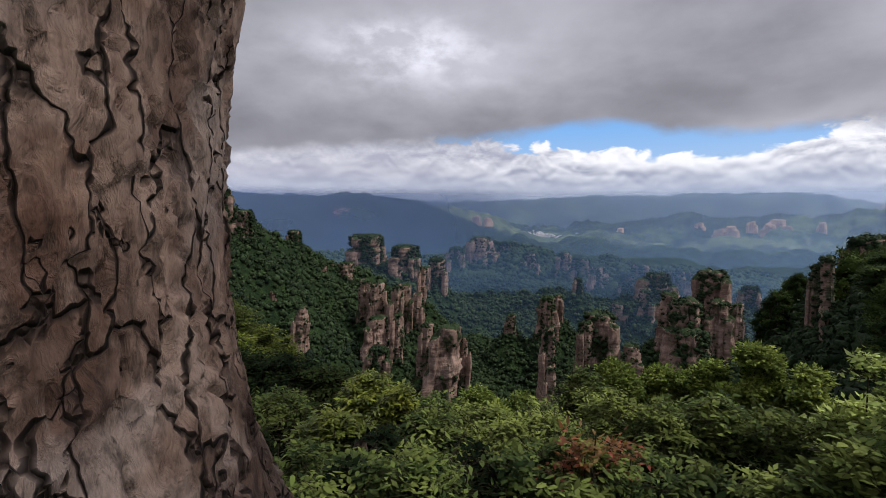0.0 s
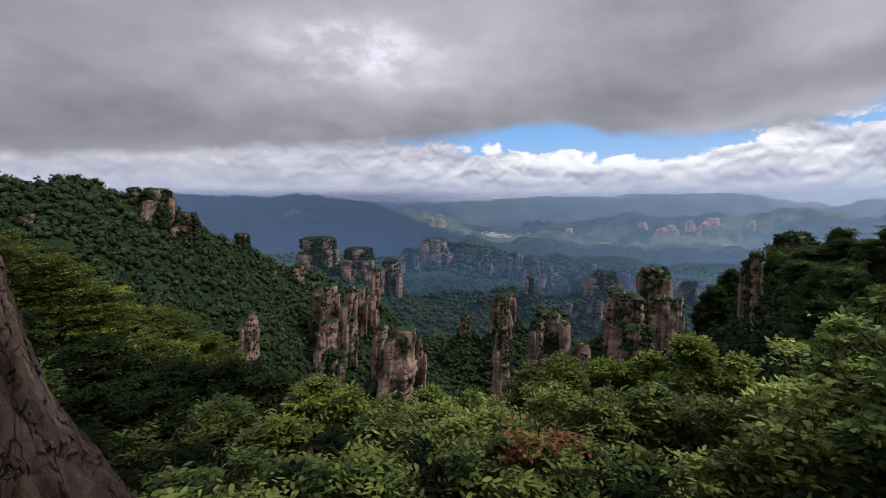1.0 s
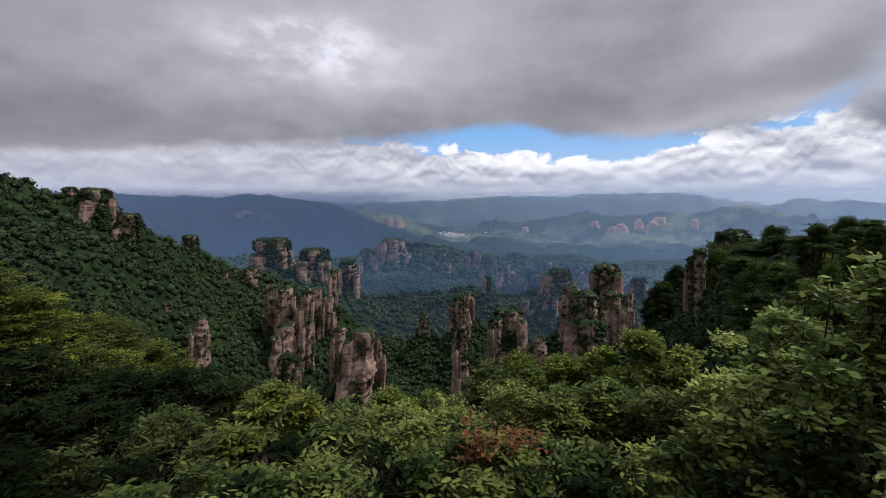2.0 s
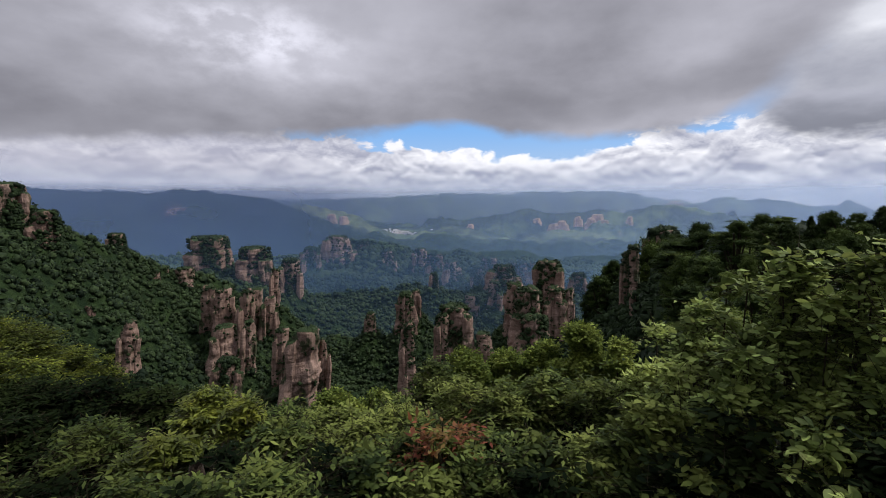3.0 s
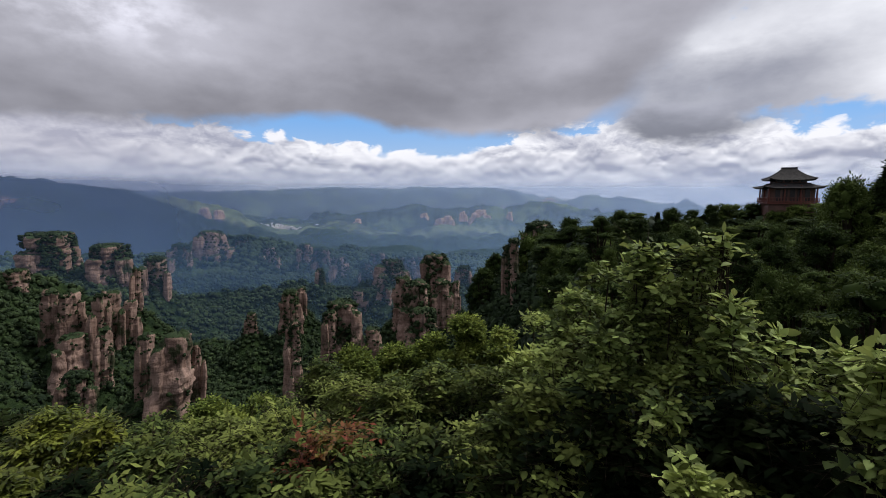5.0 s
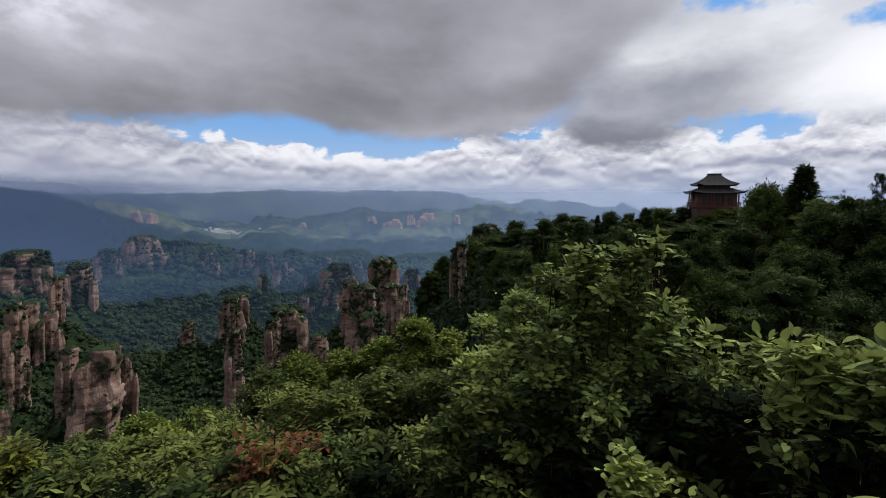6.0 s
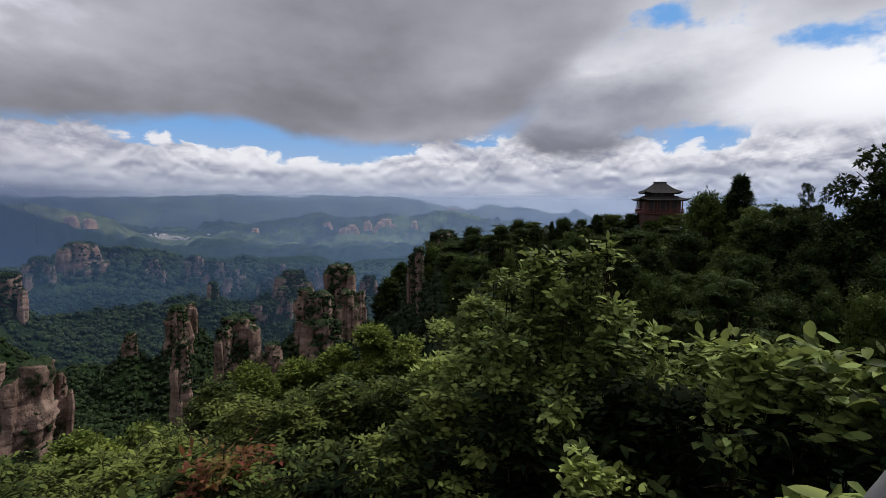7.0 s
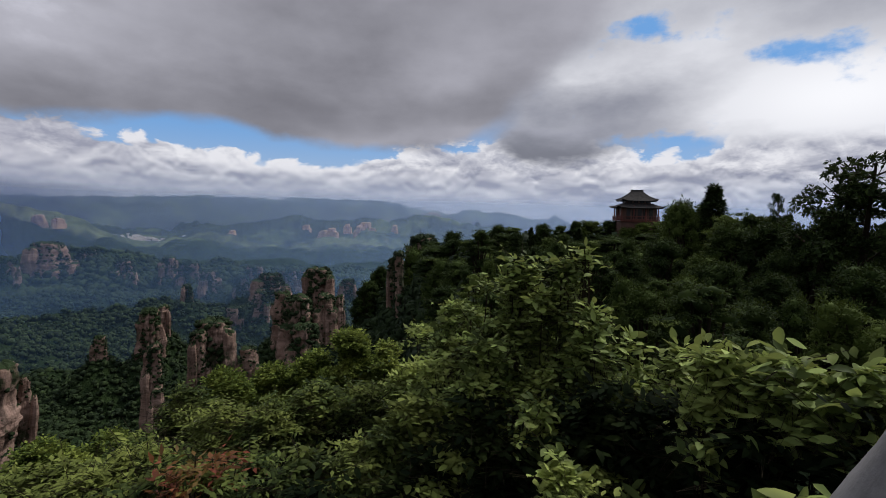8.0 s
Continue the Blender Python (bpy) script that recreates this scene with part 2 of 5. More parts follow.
def ground_material():
    m, n, surf = material("wooded_ground")
    geo = n.tree.nodes.new("ShaderNodeNewGeometry")
    pos = geo.outputs["Position"]
    nor = n.node("ShaderNodeSeparateXYZ", Vector=geo.outputs["Normal"]).outputs[2]
    wide = n.noise(pos, 0.004, 4)
    tuft = n.noise(pos, 0.06, 6, 0.7)
    streak = n.noise(n.scaled(pos, 0.03, 0.03, 0.004), 1.0, 4, 0.6)
    c = n.mix(n.span(tuft, 0.35, 0.65), (0.008, 0.017, 0.007), (0.023, 0.040, 0.013))
    reach = n.node("ShaderNodeVectorMath")
    reach.operation = "LENGTH"
    n.feed(reach.inputs[0], pos)
    # sunlight painted into the far ranges' woods and meadows as paler patches, with bare rock where they are steepest
    sun_patches = n.mul(n.span(wide, 0.47, 0.60), n.span(reach.outputs[1], 2100, 2400))
    c = n.mix(n.mul(sun_patches, 0.85), c, n.mix(n.span(n.noise(pos, 0.014, 6, 0.7), 0.35, 0.65), (0.030, 0.055, 0.017), (0.125, 0.160, 0.048)))
    # the sunlit hill's brightness, painted on as a pale yellow-green ring
    sunny_band = n.mul(n.span(reach.outputs[1], 2440, 2520), n.span(reach.outputs[1], 2780, 2720))
    c = n.mix(n.mul(sunny_band, n.span(n.noise(pos, 0.011, 4, 0.6), 0.40, 0.60, 0.1, 0.6)), c, (0.19, 0.22, 0.075))
    bare = n.mul(n.span(nor, 0.66, 0.45), n.span(streak, 0.54, 0.64, 0, 0.45))
    bare = n.mul(bare, n.span(reach.outputs[1], 2000, 2300))
    c = n.mix(bare, c, n.mix(tuft, (0.20, 0.135, 0.10), (0.40, 0.28, 0.20)))
    p = n.node("ShaderNodeBsdfPrincipled", Roughness=0.95)
    p.inputs["Specular IOR Level"].default_value = 0.1
    n.feed(p.inputs["Base Color"], c)
    n.feed(p.inputs["Normal"], n.bump(tuft, 1.0, 8.0))
    n.feed(surf, p.outputs[0])
    return m


def plain(name, a, b, scale, rough=0.7, bump=0.3, dist=0.01, metal=0.0, shine=0.4):
    m, n, surf = material(name)
    pos = n.tree.nodes.new("ShaderNodeTexCoord").outputs["Object"]
    f = n.noise(pos, scale, 5, 0.6)
    g = n.noise(pos, scale * 6, 4, 0.6)
    p = n.node("ShaderNodeBsdfPrincipled", Roughness=rough, Metallic=metal)
    p.inputs["Specular IOR Level"].default_value = shine
    n.feed(p.inputs["Base Color"], n.mix(n.span(n.add(n.mul(f, 0.7), n.mul(g, 0.3)), 0.3, 0.7), a, b))
    n.feed(p.inputs["Normal"], n.bump(n.add(f, g), bump, dist))
    n.feed(surf, p.outputs[0])
    return m


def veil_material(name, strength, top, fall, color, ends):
    """A tinted sheet in place of thin haze in the valley: scatters a little light, lets the rest through."""
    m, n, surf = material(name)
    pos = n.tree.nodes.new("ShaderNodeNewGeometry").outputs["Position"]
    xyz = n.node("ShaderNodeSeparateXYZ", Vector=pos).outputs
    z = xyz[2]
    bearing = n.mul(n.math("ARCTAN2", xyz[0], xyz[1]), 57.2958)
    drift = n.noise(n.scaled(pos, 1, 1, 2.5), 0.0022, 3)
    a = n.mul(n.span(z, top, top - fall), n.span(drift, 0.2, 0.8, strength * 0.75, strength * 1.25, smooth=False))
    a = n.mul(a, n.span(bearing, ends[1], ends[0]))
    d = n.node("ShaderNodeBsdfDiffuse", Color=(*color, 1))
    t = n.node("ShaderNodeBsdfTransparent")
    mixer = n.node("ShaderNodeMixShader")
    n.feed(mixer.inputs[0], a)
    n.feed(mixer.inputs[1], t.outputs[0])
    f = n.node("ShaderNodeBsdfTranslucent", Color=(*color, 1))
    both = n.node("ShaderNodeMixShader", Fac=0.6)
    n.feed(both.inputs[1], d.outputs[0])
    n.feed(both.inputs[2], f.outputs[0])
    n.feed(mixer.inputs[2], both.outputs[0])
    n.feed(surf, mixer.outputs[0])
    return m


ROCK, GROUND = rock_material(), ground_material()
# rock of the far cliffs, with the sunlight on them painted in as pale orange
SUNLIT_ROCK = plain("sunlit_orange_cliff", (0.30, 0.18, 0.10), (0.74, 0.46, 0.24), 0.02, 0.9, 0.6, 6.0)
FOREST = crown_material("forest_canopy", (0.006, 0.014, 0.007), (0.036, 0.058, 0.020), 0.55)
FOREST_DARK = crown_material("pine_canopy", (0.008, 0.016, 0.007), (0.024, 0.042, 0.013), 0.7)
LEAF_GREEN = leaf_material("green_leaf", (0.012, 0.023, 0.007), (0.125, 0.168, 0.041), (0.248, 0.284, 0.068), glow=0.2, gloss=0.65, shine=0.08)
LEAF_BRIGHT = leaf_material("bright_green_leaf", (0.028, 0.046, 0.009), (0.211, 0.272, 0.053), (0.342, 0.388, 0.081), glow=0.22, gloss=0.65, shine=0.08)
LEAF_YELLOW = leaf_material("yellow_green_leaf", (0.022, 0.035, 0.005), (0.144, 0.178, 0.025), (0.269, 0.285, 0.034), glow=0.22)
LEAF_OLIVE = leaf_material("olive_leaf", (0.013, 0.021, 0.004), (0.126, 0.160, 0.023), (0.283, 0.308, 0.036), glow=0.2, gloss=0.7, shine=0.12)
LEAF_DARK = leaf_material("dark_leaf", (0.008, 0.015, 0.005), (0.043, 0.070, 0.018), (0.098, 0.132, 0.028), gloss=0.8, glow=0.12, shine=0.06)
# leaves low between the bushes: the shade there is put into their colour
LEAF_SHADE = leaf_material("shaded_leaf", (0.002, 0.005, 0.002), (0.010, 0.017, 0.005), (0.027, 0.038, 0.010), gloss=0.8, glow=0.08, shine=0.03)
LEAF_BROAD = leaf_material("broad_leaf", (0.034, 0.054, 0.016), (0.330, 0.428, 0.124), (0.523, 0.590, 0.167), gloss=0.6, glow=0.25, shine=0.10)
LEAF_MID = leaf_material("ridge_leaf", (0.009, 0.018, 0.005), (0.056, 0.086, 0.019), (0.121, 0.156, 0.029), gloss=0.8, glow=0.15, shine=0.08)
LEAF_RED = leaf_material("russet_leaf", (0.13, 0.040, 0.020), (0.34, 0.085, 0.055), (0.17, 0.18, 0.035))
TWIG = plain("twig_bark", (0.014, 0.011, 0.007), (0.036, 0.027, 0.018), 12, 0.9, shine=0.1)

# ---- the ground: one sheet from the viewing spot to the horizon ----


def table(az, pairs):
    a, v = zip(*pairs)
    return np.interp(az, a, v)


def smooth(v, lo, hi):
    x = np.clip((v - lo) / (hi - lo), 0, 1)
    return x * x * (3 - 2 * x)


def waves(x, y, size, octaves=4, seed=0):
    """A cheap fractal noise on arrays, about -1 to 1."""
    rng = np.random.RandomState(seed)
    total, amp = 0.0, 0.5
    for _ in range(octaves):
        for _ in range(3):
            a, ph = rng.uniform(0, 2 * np.pi), rng.uniform(0, 2 * np.pi)
            total = total + amp / 1.6 * np.sin((x * np.cos(a) + y * np.sin(a)) * 2 * np.pi / size + ph
                                               + 0.8 * np.sin((x * np.sin(a) - y * np.cos(a)) * 2 * np.pi / (size * 1.7) + 2 * ph))
        size, amp = size * 0.47, amp * 0.52
    return total


def ridge(r, d, crest, front, back):
    return crest - np.where(r < d, (d - r) * front, (r - d) * back)


TAN = lambda e: np.tan(np.radians(e))
FAR = [(-60, 0.5), (-1, 0.44), (5, 0.44), (12, 0.7), (18, 1.03), (25, 0.88), (28, 1.15), (32, 1.0), (34, 1.15), (38, 0.95),
       (41, 0.3), (44, -0.5), (60, -1.3), (110, -1.3)]
PEAKS = [(36, -3.0), (41, -0.9), (43.2, 0.25), (44.5, -0.4), (46, -0.1), (47.8, 0.48), (49.5, -0.1), (51, 0.27), (53, -0.2), (55.2, -0.66),
         (56.6, -0.5), (57.6, 0.0), (58.4, -0.6), (59.5, -1.1), (64, -1.15), (110, -1.2)]
CLIFFS = [(4, -5.5), (11, -4.3), (14, -3.3), (17, -2.45), (21, -2.0), (24, -1.5), (27.6, -0.8), (30, -1.5), (33, -1.3), (35, -0.95),
          (38, -1.3), (41, -0.6), (43, -0.4), (50, -2.0), (60, -3.5)]
SUNNY = [(-8, -1.5), (-3, -0.5), (0, -0.1), (3, -0.5), (6.7, -1.4), (9, -2.9), (12, -4.3), (18, -5.5)]
MESA = [(-60, 2.2), (-24, 1.72), (-20.5, 1.32), (-17, 1.44), (-14.8, 1.1), (-12.3, 1.6), (-9, 1.42), (-6.7, 0.95), (-3.4, 0.7),
        (0, -0.6), (4, -2.3), (9, -4.2), (16, -4.9), (24, -6.2), (32, -7.0)]
MIDDLE = [(-14, -5.6), (-4, -6.4), (0.8, -6.1), (3.2, -5.0), (5, -4.4), (7.6, -4.7), (11.4, -5.2), (14, -6.0), (18, -6.9), (25, -7.6), (33, -8.6)]
LEFT = [(-70, 3.0), (-37, 2.6), (-34.8, 2.3), (-32.4, 2.9), (-30.2, 2.6), (-28.3, 1.2), (-25.6, 0.6), (-24.2, 0.0), (-22.2, -1.4),
        (-20.6, -2.9), (-17.3, -4.5), (-15, -5.7), (-13.2, -7.0), (-9, -8.0), (-4, -9.6), (2, -12.5), (6, -15)]
LEFT_D = [(-70, 400), (-37, 430), (-28, 480), (-20, 520), (-13, 600), (-4, 680), (6, 700)]
RIGHT = [(30, -40), (33.5, -17), (35, -12.5), (37, -10.5), (40, -10.0), (42, -8.0), (44, -6.4), (49, -5.0), (54, -4.3), (60, -4.0), (70, -4.0), (110, -2.0)]
RIGHT_D = [(30, 260), (36, 240), (40, 200), (48, 160), (66, 128), (80, 90), (110, 60)]


PILLARS = [
    # bearing, top, foot, distance, width, lean, taper, bare
    (-17.3, -11.4, -16.0, 400, 2.2, 0.10, 0.55, 0.6), (-19.9, -9.6, -13.0, 430, 1.3, 0.0, 0.6, 0.8),
    (-14.5, -6.7, -10.0, 560, 0.9, 0.10, 0.7, 0.9), (-13.4, -6.3, -8.6, 600, 0.8, 0.05, 0.7, 0.9), (-11.8, -6.6, -9.2, 600, 2.2, 0.05, 0.75, 0.6),
    (-9.2, -3.4, -7.0, 780, 4.2, 0.0, 0.95, 0.15), (-4.6, -4.7, -8.6, 740, 3.6, 0.02, 0.85, 0.4), (-1.0, -6.2, -11.0, 720, 2.6, 0.05, 0.7, 0.35),
    (-2.8, -7.2, -12.6, 600, 1.25, 0.06, 0.72, 1.0), (-9.6, -8.6, -14.5, 520, 1.9, 0.03, 0.75, 0.8), (-8.1, -9.0, -15.0, 505, 2.2, 0.02, 0.8, 0.7),
    (-6.2, -9.2, -17.0, 490, 2.0, 0.07, 0.7, 0.8), (-5.0, -9.3, -15.0, 540, 2.2, 0.03, 0.8, 0.7), (-3.6, -10.4, -15.5, 530, 2.0, 0.08, 0.7, 0.9),
    (-8.4, -13.0, -18.5, 455, 3.2, 0.05, 0.75, 0.7), (-6.0, -12.8, -18.5, 450, 1.7, 0.08, 0.7, 0.9), (-8.5, -16.6, -20.8, 400, 3.0, 0.10, 0.7, 0.2),
    (-0.4, -14.0, -22.0, 385, 4.3, 0.12, 0.70, 1.0), (2.2, -15.6, -21.5, 395, 1.8, 0.06, 0.5, 0.9), (-2.5, -13.9, -20.0, 410, 2.0, 0.06, 0.8, 0.6),
    (8.2, -12.9, -15.3, 560, 1.5, 0.02, 0.7, 0.7), (12.5, -10.6, -16.0, 560, 2.3, 0.0, 0.7, 0.45), (13.8, -10.4, -14.0, 600, 1.5, 0.0, 0.7, 0.6),
    (12.6, -14.0, -22.6, 430, 2.1, 0.03, 0.65, 0.35), (12.9, -18.6, -24.0, 380, 1.7, 0.04, 0.7, 0.8),
    (18.5, -12.1, -19.5, 480, 4.2, 0.0, 0.8, 0.42), (17.0, -13.2, -19.8, 465, 1.9, 0.0, 0.8, 0.5), (22.0, -15.4, -19.8, 470, 2.6, 0.02, 0.7, 0.7),
    (20.6, -11.0, -14.0, 700, 2.0, 0.0, 0.7, 0.4),
    (25.7, -9.4, -16.0, 540, 2.6, 0.0, 0.85, 0.6), (27.4, -9.9, -17.0, 520, 3.4, 0.0, 0.85, 0.42), (29.6, -6.8, -12.5, 580, 3.2, 0.03, 0.85, 0.1),
    (30.6, -9.8, -17.0, 530, 2.6, 0.0, 0.85, 0.6), (32.2, -10.0, -15.0, 540, 1.6, 0.0, 0.7, 0.7), (28.2, -13.2, -18.5, 500, 3.6, 0.0, 0.8, 0.4),
    (38.4, -5.4, -12.5, 204, 1.2, 0.0, 0.75, 0.7), (39.5, -10.0, -17.0, 186, 1.0, -0.04, 0.7, 0.8), (39.5, -4.7, -12.0, 200, 1.3, -0.04, 0.75, 0.7),
    (10.4, -5.6, -8.5, 1100, 2.6, 0.0, 0.6, 0.2), (16.3, -6.0, -9.0, 1060, 3.0, 0.0, 0.6, 0.2), (22.8, -6.5, -9.5, 1000, 3.0, 0.0, 0.6, 0.15), (26.4, -6.9, -10.0, 960, 3.4, 0.0, 0.6, 0.1),
    (28.4, -7.0, -10.0, 930, 2.4, 0.0, 0.6, 0.2), (33.2, -8.2, -11.0, 900, 2.2, 0.0, 0.6, 0.2), (16.0, -8.4, -10.6, 740, 1.2, 0.0, 0.65, 0.5),
    (23.4, -9.4, -13.0, 700, 1.9, 0.0, 0.65, 0.4),
    (42.1, -2.9, -6.5, 300, 3.6, 0.0, 0.72, 0.1),
    (4.6, -3.7, -7.6, 1180, 4.4, 0.0, 0.55, 0.3), (1.6, -5.0, -7.6, 1150, 2.5, 0.0, 0.6, 0.4), (7.6, -4.3, -7.6, 1200, 2.6, 0.0, 0.6, 0.3),
    (14.4, -5.4, -8.4, 1150, 2.0, 0.0, 0.6, 0.3), (18.2, -7.0, -9.6, 950, 2.6, 0.0, 0.6, 0.3), (24.5, -7.4, -10.2, 900, 3.6, 0.0, 0.6, 0.2),
    (21.4, -7.6, -10.0, 920, 2.0, 0.0, 0.6, 0.3),
    (-29.0, 1.3, -2.9, 470, 1.5, 0.05, 0.75, 0.7), (-25.3, 2.1, -1.9, 480, 3.0, 0.0, 0.85, 0.35), (-27.2, 2.2, -0.5, 490, 1.5, 0.0, 0.7, 0.2),
    (-22.9, -0.4, -3.7, 470, 2.6, 0.05, 0.7, 0.5), (-36.6, 0.4, -2.3, 400, 3.0, 0.0, 0.85, 0.5), (-17.4, -2.8, -5.0, 560, 1.8, 0.0, 0.7, 0.4),
]


def height(x, y):
    """The ground's height below or above the eye."""
    r = np.hypot(x, y) + 1e-6
    az = np.degrees(np.arctan2(x, y))
    hill = smooth(az, 30, 48)
    # the slope at the viewer's feet, then the cliff into the valley
    near = LEVEL - 1.75 * smooth(r, 0.9, 2.3) - 0.28 * np.maximum(r - 2.3, 0) - 0.45 * np.maximum(r - 10, 0) * (1 - hill)
    near = near + hill * (0.22 * np.maximum(r - 2.3, 0) - 0.03 * np.maximum(r - 12, 0))
    near = near - (1 - hill) * np.maximum(r - 24, 0) * 1.1
    near = near - hill * np.maximum(r - np.interp(az, *zip(*RIGHT_D)), 0) * 1.3
    near = near + (LEVEL - near) * smooth(np.abs(az), 104, 130)
    bumps = waves(x, y, 160, 5, 1)
    floor = -172 + 10 * bumps - 25 * smooth(r, 150, 420) * (1 - smooth(r, 420, 900)) + 30 * smooth(az, -10, -40) * smooth(r, 300, 500)
    floor = floor + 24 * waves(x, y, 430, 3, 8) * smooth(r, 560, 760) * (1 - smooth(r, 1400, 1800))
    floor = floor + 42 * waves(x, y, 640, 4, 11) * smooth(r, 1350, 1800)
    floor = floor - 30 * smooth(r, 1300, 2300) * smooth(az, 10, 25)
    gully = waves(x, y, 60, 3, 2)
    ld = table(az, LEFT_D)
    left = ridge(r, ld, ld * TAN(table(az, LEFT)), 0.62, 0.5) + 5 * gully * (np.abs(r - ld) > 12)
    rd = table(az, RIGHT_D)
    right = ridge(r, rd, rd * TAN(table(az, RIGHT)), 0.22, 1.4)
    md = 1280 + 60 * np.sin(az * 0.5)
    mid = ridge(r, md, md * TAN(table(az, MIDDLE)), 0.30, 0.5) + 8 * bumps + 3 * gully
    far = []
    for d, pairs, front, back, rough in ((2050, MESA, 0.55, 0.4, 10), (2650, SUNNY, 0.45, 0.4, 10), (3150, CLIFFS, 0.42, 0.4, 22),
                                         (4000, PEAKS, 0.35, 0.5, 14), (4450, FAR, 0.3, 0.3, 10)):
        fold = waves(x, y, d * 0.13, 4, int(d))
        spur = 0.5 * fold + 0.8 * (0.55 - np.abs(waves(x, y, d * 0.10, 3, int(d) + 1)))
        jag = sum(k * np.sin(az * q + p * d + 1.3 * np.sin(az * q * 0.37 + p)) for k, q, p in ((0.07, 2.1, 1), (0.05, 4.7, 2), (0.035, 9.1, 3), (0.025, 16.3, 5), (0.014, 27.0, 7)))
        top = d * TAN(table(az, pairs) + jag)
        back_off = np.abs(r - d) / d
        slope = ridge(r, d, top, front, back) + spur * d * 0.024 * np.clip(back_off * 12, 0.03, 1)
        far.append(np.minimum(slope, top + 3 + 5 * fold))
    ground = floor
    for h in (left, mid, *far):
        ground = np.maximum(ground, h)
    ground = np.maximum(ground, np.where(az > 29, right, -999))
    for p_az, p_top, p_foot, p_r, p_w, *_ in PILLARS:
        px, py = p_r * math.sin(radians(p_az)), p_r * math.cos(radians(p_az))
        half = p_r * math.tan(radians(p_w)) * 0.5
        dist = np.maximum(np.hypot(x - px, y - py) - half * 0.7, 0)
        bury = 0.12 if p_r < 480 else (0.30 if p_r < 700 else 0.42)
        ground = np.maximum(ground, p_r * math.tan(radians(p_foot + bury * (p_top - p_foot))) - 5 - dist * 1.2)
    ground = np.where(r < 300, np.maximum(near, np.where(r < 60, -999, ground)), ground)
    return ground


rings = np.concatenate([[0.001, 0.35], np.geomspace(0.6, 30, 44), np.geomspace(31, 300, 54), np.linspace(306, 1000, 116),
                        np.linspace(1012, 2150, 96), np.linspace(2170, 4950, 140)])
angles = np.concatenate([np.arange(-48, 100, 0.2), np.arange(100, 312, 4.0)])
A, Rr = np.meshgrid(np.radians(angles), rings, indexing="ij")
GX, GY = Rr * np.sin(A), Rr * np.cos(A)
GZ = height(GX, GY)
na, nr = A.shape
idx = np.arange(na * nr).reshape(na, nr)
nxt = np.roll(idx, -1, 0)
quads = np.stack([idx[:, :-1], idx[:, 1:], nxt[:, 1:], nxt[:, :-1]], -1).reshape(-1, 4)
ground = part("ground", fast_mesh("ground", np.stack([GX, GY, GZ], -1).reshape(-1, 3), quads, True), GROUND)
tagged(ground, "wooded mountain ground falling steeply into a green valley", "ground", kind="structure")


def ground_z(az, r):
    a = radians(az)
    return float(height(np.array([r * math.sin(a)]), np.array([r * math.cos(a)]))[0])


# ---- tinted sheets that stand in for haze between the ranges ----
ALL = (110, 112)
# the sheet at 1520 is dark blue to paint cloud shadow over the left range
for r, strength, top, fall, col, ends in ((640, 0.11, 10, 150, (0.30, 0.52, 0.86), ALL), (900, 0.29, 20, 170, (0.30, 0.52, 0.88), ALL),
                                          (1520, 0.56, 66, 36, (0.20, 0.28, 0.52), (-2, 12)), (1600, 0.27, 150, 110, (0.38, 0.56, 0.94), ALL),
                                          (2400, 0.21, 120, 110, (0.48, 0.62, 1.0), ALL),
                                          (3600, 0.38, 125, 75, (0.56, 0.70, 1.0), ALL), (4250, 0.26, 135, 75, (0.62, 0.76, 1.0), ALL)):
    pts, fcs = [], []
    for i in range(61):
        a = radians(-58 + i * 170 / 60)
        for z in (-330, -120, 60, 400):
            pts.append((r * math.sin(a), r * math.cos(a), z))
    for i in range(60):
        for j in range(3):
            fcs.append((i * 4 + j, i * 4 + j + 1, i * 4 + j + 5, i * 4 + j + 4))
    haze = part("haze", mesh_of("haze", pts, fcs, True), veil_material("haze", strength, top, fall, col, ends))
    tagged(haze, "thin blue tinted sheet that stands in for haze between the mountain ranges", "haze", "haze layers", "structure")

# ---- sandstone pillars ----


def stack(*parts):
    vs, fs, k = [], [], 0
    for v, f in parts:
        vs.append(v)
        fs.append(f + k)
        k += len(v)
    return np.concatenate(vs), np.concatenate(fs)


